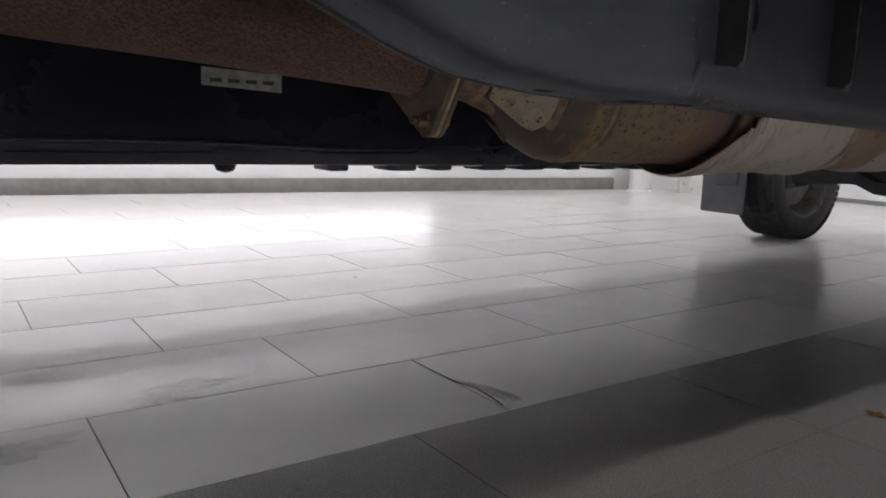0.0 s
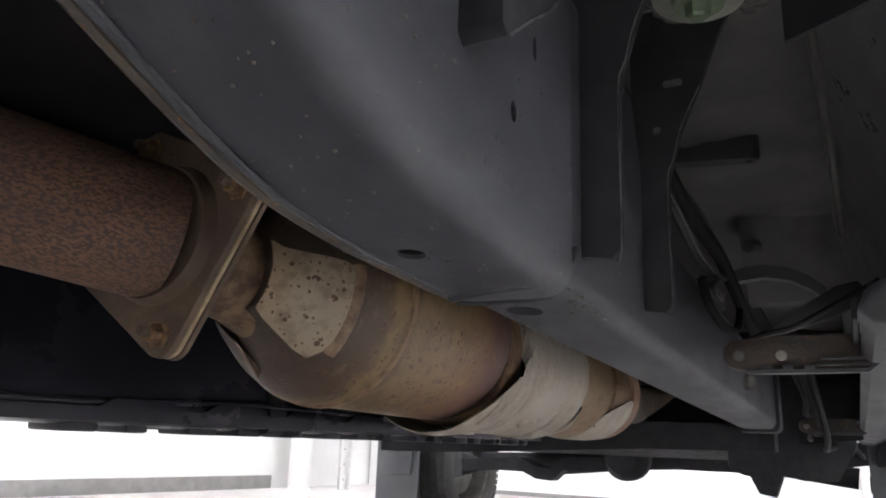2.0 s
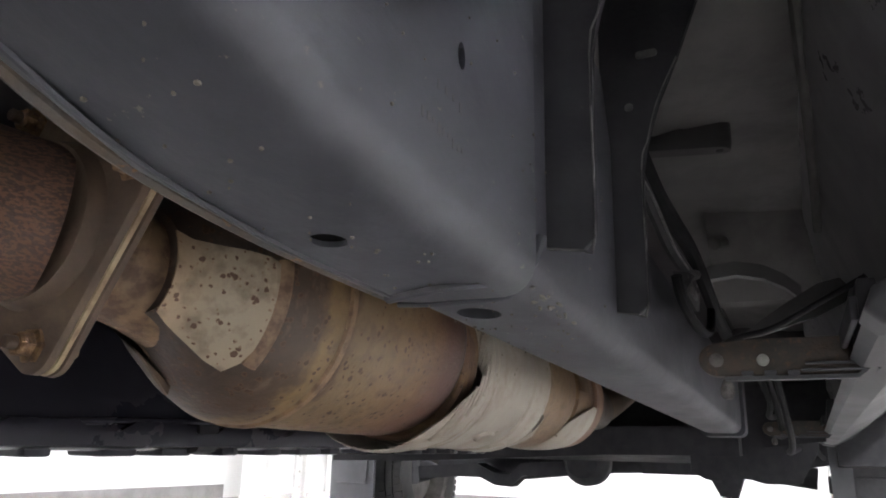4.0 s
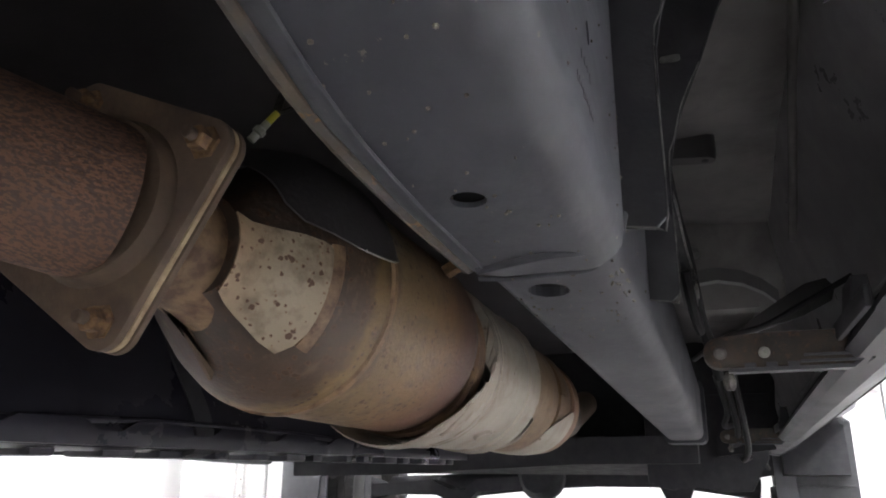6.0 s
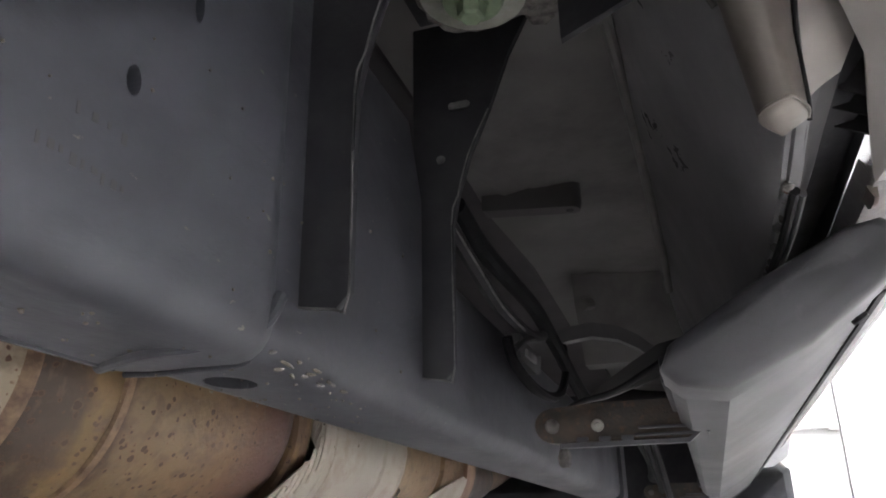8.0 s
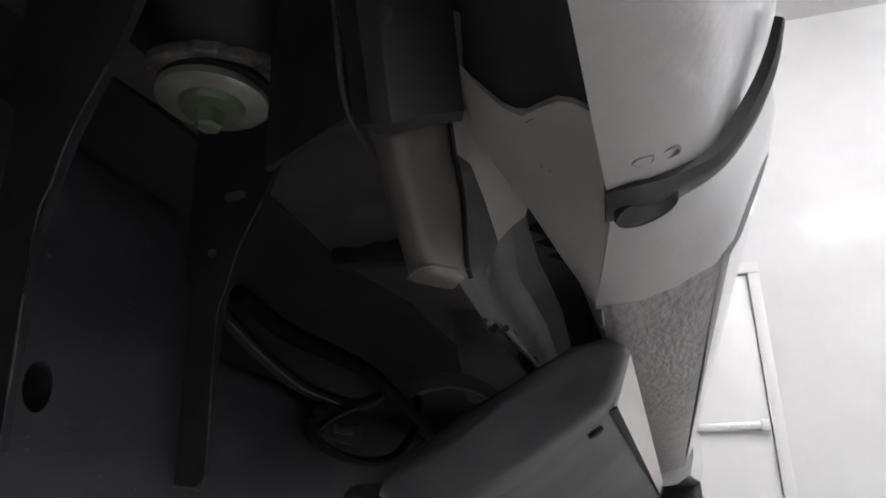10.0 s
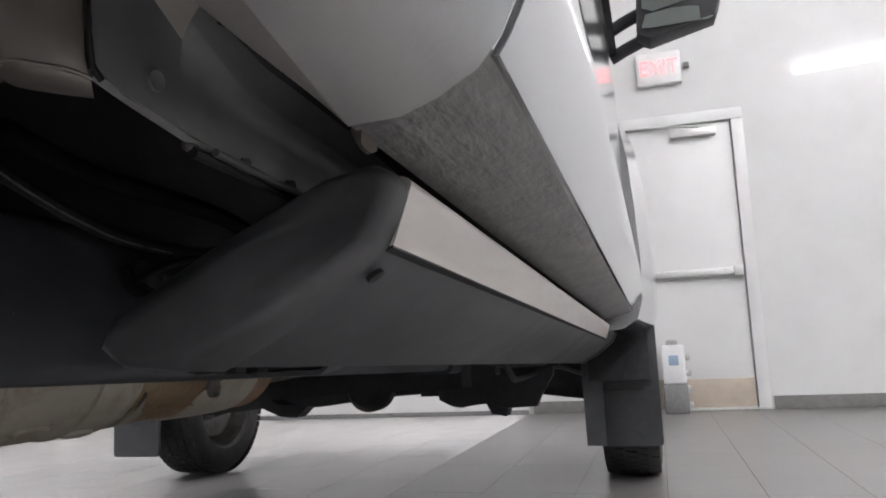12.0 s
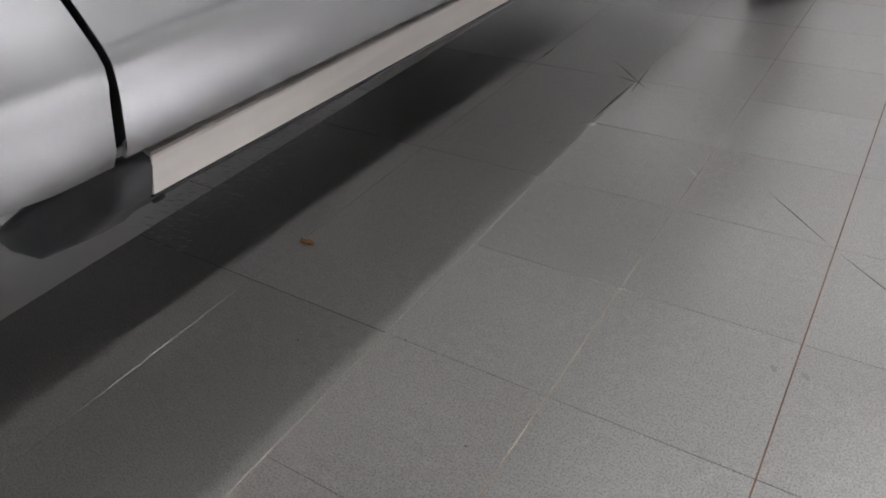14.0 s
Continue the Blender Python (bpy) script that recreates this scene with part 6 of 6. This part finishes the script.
count = 0
rest, rest_light = bmesh.new(), bmesh.new()
for i, (x0, x1) in enumerate(zip(X_LINES, X_LINES[1:])):
    cx, w = (x0 + x1) / 2, x1 - x0
    square = x0 > 0.7
    light = x1 < LIGHT_END
    length = 0.3045 if square else (0.624 if light else 0.609)
    start = -2.244 if square else (-2.865 + 0.213 * (i - 14) if light else -2.853)
    k0 = math.floor((SOUTH - start) / length)
    k1 = math.ceil((NORTH + 0.2 - start) / length)
    for k in range(k0, k1):
        ya, yb = start + k * length, start + (k + 1) * length
        cy = (ya + yb) / 2
        if -2.1 < cx < 2.2 and -3.4 < cy < 0.9 and count < 300:
            t = new("tile", tile_mesh(w, length, TILE_LIGHT if light else TILE, 0.0013 if square else (0.003 if light else GAP), 0.0036 if light else (0.0026 if square else 0.0014)))
            t.location = (cx, cy, 0.0)
            t.parent = floor
            count += 1
        else:
            far_bm = rest_light if light else rest
            vs = [far_bm.verts.new(p) for p in ((x0 + GAP / 2, ya + GAP / 2, 0), (x1 - GAP / 2, ya + GAP / 2, 0), (x1 - GAP / 2, yb - GAP / 2, 0), (x0 + GAP / 2, yb - GAP / 2, 0))]
            lo = [far_bm.verts.new((v.co.x, v.co.y, -0.01)) for v in vs]
            far_bm.faces.new(vs)
            for a in range(4):
                far_bm.faces.new((vs[a], vs[(a + 1) % 4], lo[(a + 1) % 4], lo[a]))
tagged(part("far_tiles", rest, TILE, floor, smooth=0), kind="stuff")
tagged(part("far_light_tiles", rest_light, TILE_LIGHT, floor, smooth=0), kind="stuff")


def blot(name, cx, cy, rx, ry, seed, material, rings=4, rise=0.0007):
    """A thin uneven patch lying on the tiles."""
    random.seed(seed)
    ph = [random.uniform(0, 6.3) for _ in range(6)]
    n = 44
    secs = []
    for j in range(rings + 1):
        f = 1 - j / (rings + 0.6)
        row = []
        for k in range(n):
            t = 2 * math.pi * k / n
            w = 1 + 0.28 * math.sin(2 * t + ph[0]) + 0.2 * math.sin(5 * t + ph[1]) + 0.12 * math.sin(9 * t + ph[2]) + 0.08 * math.sin(15 * t + ph[3])
            row.append((cx + rx * w * f * math.cos(t), cy + ry * w * f * math.sin(t), 0.0002 + rise * (0.4 if j == 0 else random.uniform(0.5, 1.1))))
        secs.append(row)
    bm = bmesh.new()
    rows = [[bm.verts.new(p) for p in r] for r in secs]
    for a, b in zip(rows, rows[1:]):
        for k in range(n):
            bm.faces.new((a[k], a[(k + 1) % n], b[(k + 1) % n], b[k]))
    bm.faces.new(rows[-1])
    return part(name, bm, material, floor)


blot("dried_splash", -0.243, -3.137, 0.026, 0.048, 3, WORN, 4, 0.0005)
blot("dried_splash", -0.263, -3.052, 0.009, 0.026, 5, WORN, 4, 0.0007)
blot("dried_splash", -0.336, -2.96, 0.02, 0.035, 6, WORN, 3, 0.0002)
# curled flakes of the film round its rim
random.seed(21)
bm = bmesh.new()
rim = [(-0.262, -3.192), (-0.297, -3.175), (-0.3, -3.12), (-0.306, -3.064), (-0.284, -3.02), (-0.262, -2.99)]
for k in range(46):
    f = random.uniform(0, len(rim) - 1.001)
    a, b = Vector((*rim[int(f)], 0)), Vector((*rim[int(f) + 1], 0))
    c = a.lerp(b, f % 1) + Vector((random.uniform(-0.012, 0.026), random.uniform(-0.008, 0.008), 0))
    turn, half, wide, tall = random.uniform(-0.35, 0.45), random.uniform(0.004, 0.014), random.uniform(0.0016, 0.004), random.uniform(0.0006, 0.0011)
    along, out = Vector((math.sin(turn), math.cos(turn), 0)), Vector((math.cos(turn), -math.sin(turn), 0))
    base = [bm.verts.new(c + along * (u * half) + out * (v * wide) + Vector((0, 0, 0.0003))) for u, v in ((-1, 0), (0, -1), (1, 0), (0, 1))]
    top = [bm.verts.new(c + along * (u * half * 0.5) - out * wide * 0.3 + Vector((0, 0, tall))) for u in (-1, 1)]
    for ring in ((base[0], base[1], top[0]), (base[1], top[1], top[0]), (base[1], base[2], top[1]), (base[2], base[3], top[1]), (base[3], top[0], top[1]), (base[3], base[0], top[0])):
        bm.faces.new(ring)
tagged(part("splash_flakes", bm, DRIED, floor, "pale curled flakes of dried film", smooth=0), kind="stuff")
blot("dried_splash", -0.46, -3.315, 0.03, 0.06, 8, WORN, 4, 0.0004)
blot("dried_splash", -0.13, -3.37, 0.035, 0.07, 9, WORN, 4, 0.0004)
blot("dried_splash", 0.77, -1.34, 0.01, 0.01, 14, TREADM, 3)
# split tile with a lifted edge
crack = [(-0.21, -2.653), (-0.13, -2.653), (-0.085, -2.652), (-0.05, -2.65), (-0.01, -2.637), (0.04, -2.64), (0.085, -2.648)]
part("crack", loft([[(x, y - 0.002, 0.0004), (x, y + 0.0025, 0.0005), (x, y + 0.0025, 0.0003), (x, y - 0.002, 0.0002)] for x, y in crack]), GROUT_DARK, floor)
part("lifted_chip", loft([[(x, y + 0.0025, 0.0003), (x, y + 0.0032, 0.001 + 0.06 * g), (x + 0.003, y + 0.02 + 2 * g, 0.0003)] for (x, y), g in zip(crack[3:], (0.0, 0.004, 0.01, 0.02))], closed=False), CHIP, floor)


def scratch(a, b, wide, material, name="scratch"):
    a, b = Vector((*a, 0.0004)), Vector((*b, 0.0004))
    n = (b - a).normalized().cross((0, 0, 1)) * wide / 2
    bm = bmesh.new()
    m = (a + b) / 2
    bm.faces.new([bm.verts.new(p) for p in (a, m - n, b, m + n)])
    return part(name, bm, material, floor, smooth=0)


scratch((0.761, -1.325), (0.776, -1.012), 0.009, INK)
scratch((0.452, -1.0), (0.452, -0.87), 0.006, INK)
scratch((0.654, -0.903), (0.82, -1.075), 0.005, INK)
scratch((0.70, -1.015), (0.82, -1.055), 0.005, INK)
scratch((0.776, -0.923), (0.79, -1.12), 0.005, INK)
scratch((0.735, -1.345), (0.8, -1.325), 0.004, GROUT_DARK)
scratch((1.228, -1.473), (1.39, -1.638), 0.0035, GROUT_DARK)
scratch((1.39, -1.638), (1.56, -1.79), 0.0035, GROUT_DARK)
scratch((1.05, -1.45), (1.1, -1.5), 0.003, TREADM)
for x, y, r in ((1.413, -2.012, 0.0065), (1.367, -2.018, 0.006), (1.022, -2.389, 0.002), (1.321, -2.091, 0.002), (0.648, -2.335, 0.002), (0.814, -2.244, 0.002), (-1.011, -2.358, 0.006)):
    blot("speck", x, y, r, r, int(abs(x * 100)), SKIRT if x > 1.3 else INK, 2, 0.0005)
# dusty tyre print
random.seed(11)
bm = bmesh.new()
for row in range(7):
    for k in range(70):
        y = -2.25 + 0.0185 * k + random.uniform(-0.005, 0.005)
        x = 0.055 + 0.026 * row - 0.17 * (y + 2.1) + random.uniform(-0.005, 0.005)
        if random.random() < 0.6:
            wide, length = random.uniform(0.0008, 0.0026), random.uniform(0.004, 0.011)
            bm.faces.new([bm.verts.new(p) for p in ((x - length, y - wide, 0.0004), (x + length, y + 0.006 - wide, 0.0004), (x + length, y + 0.007 + wide, 0.0004), (x - length, y + wide, 0.0004))])
tagged(part("tyre_print", bm, TREADM, floor, "faint dusty tyre print", smooth=0), kind="stuff")
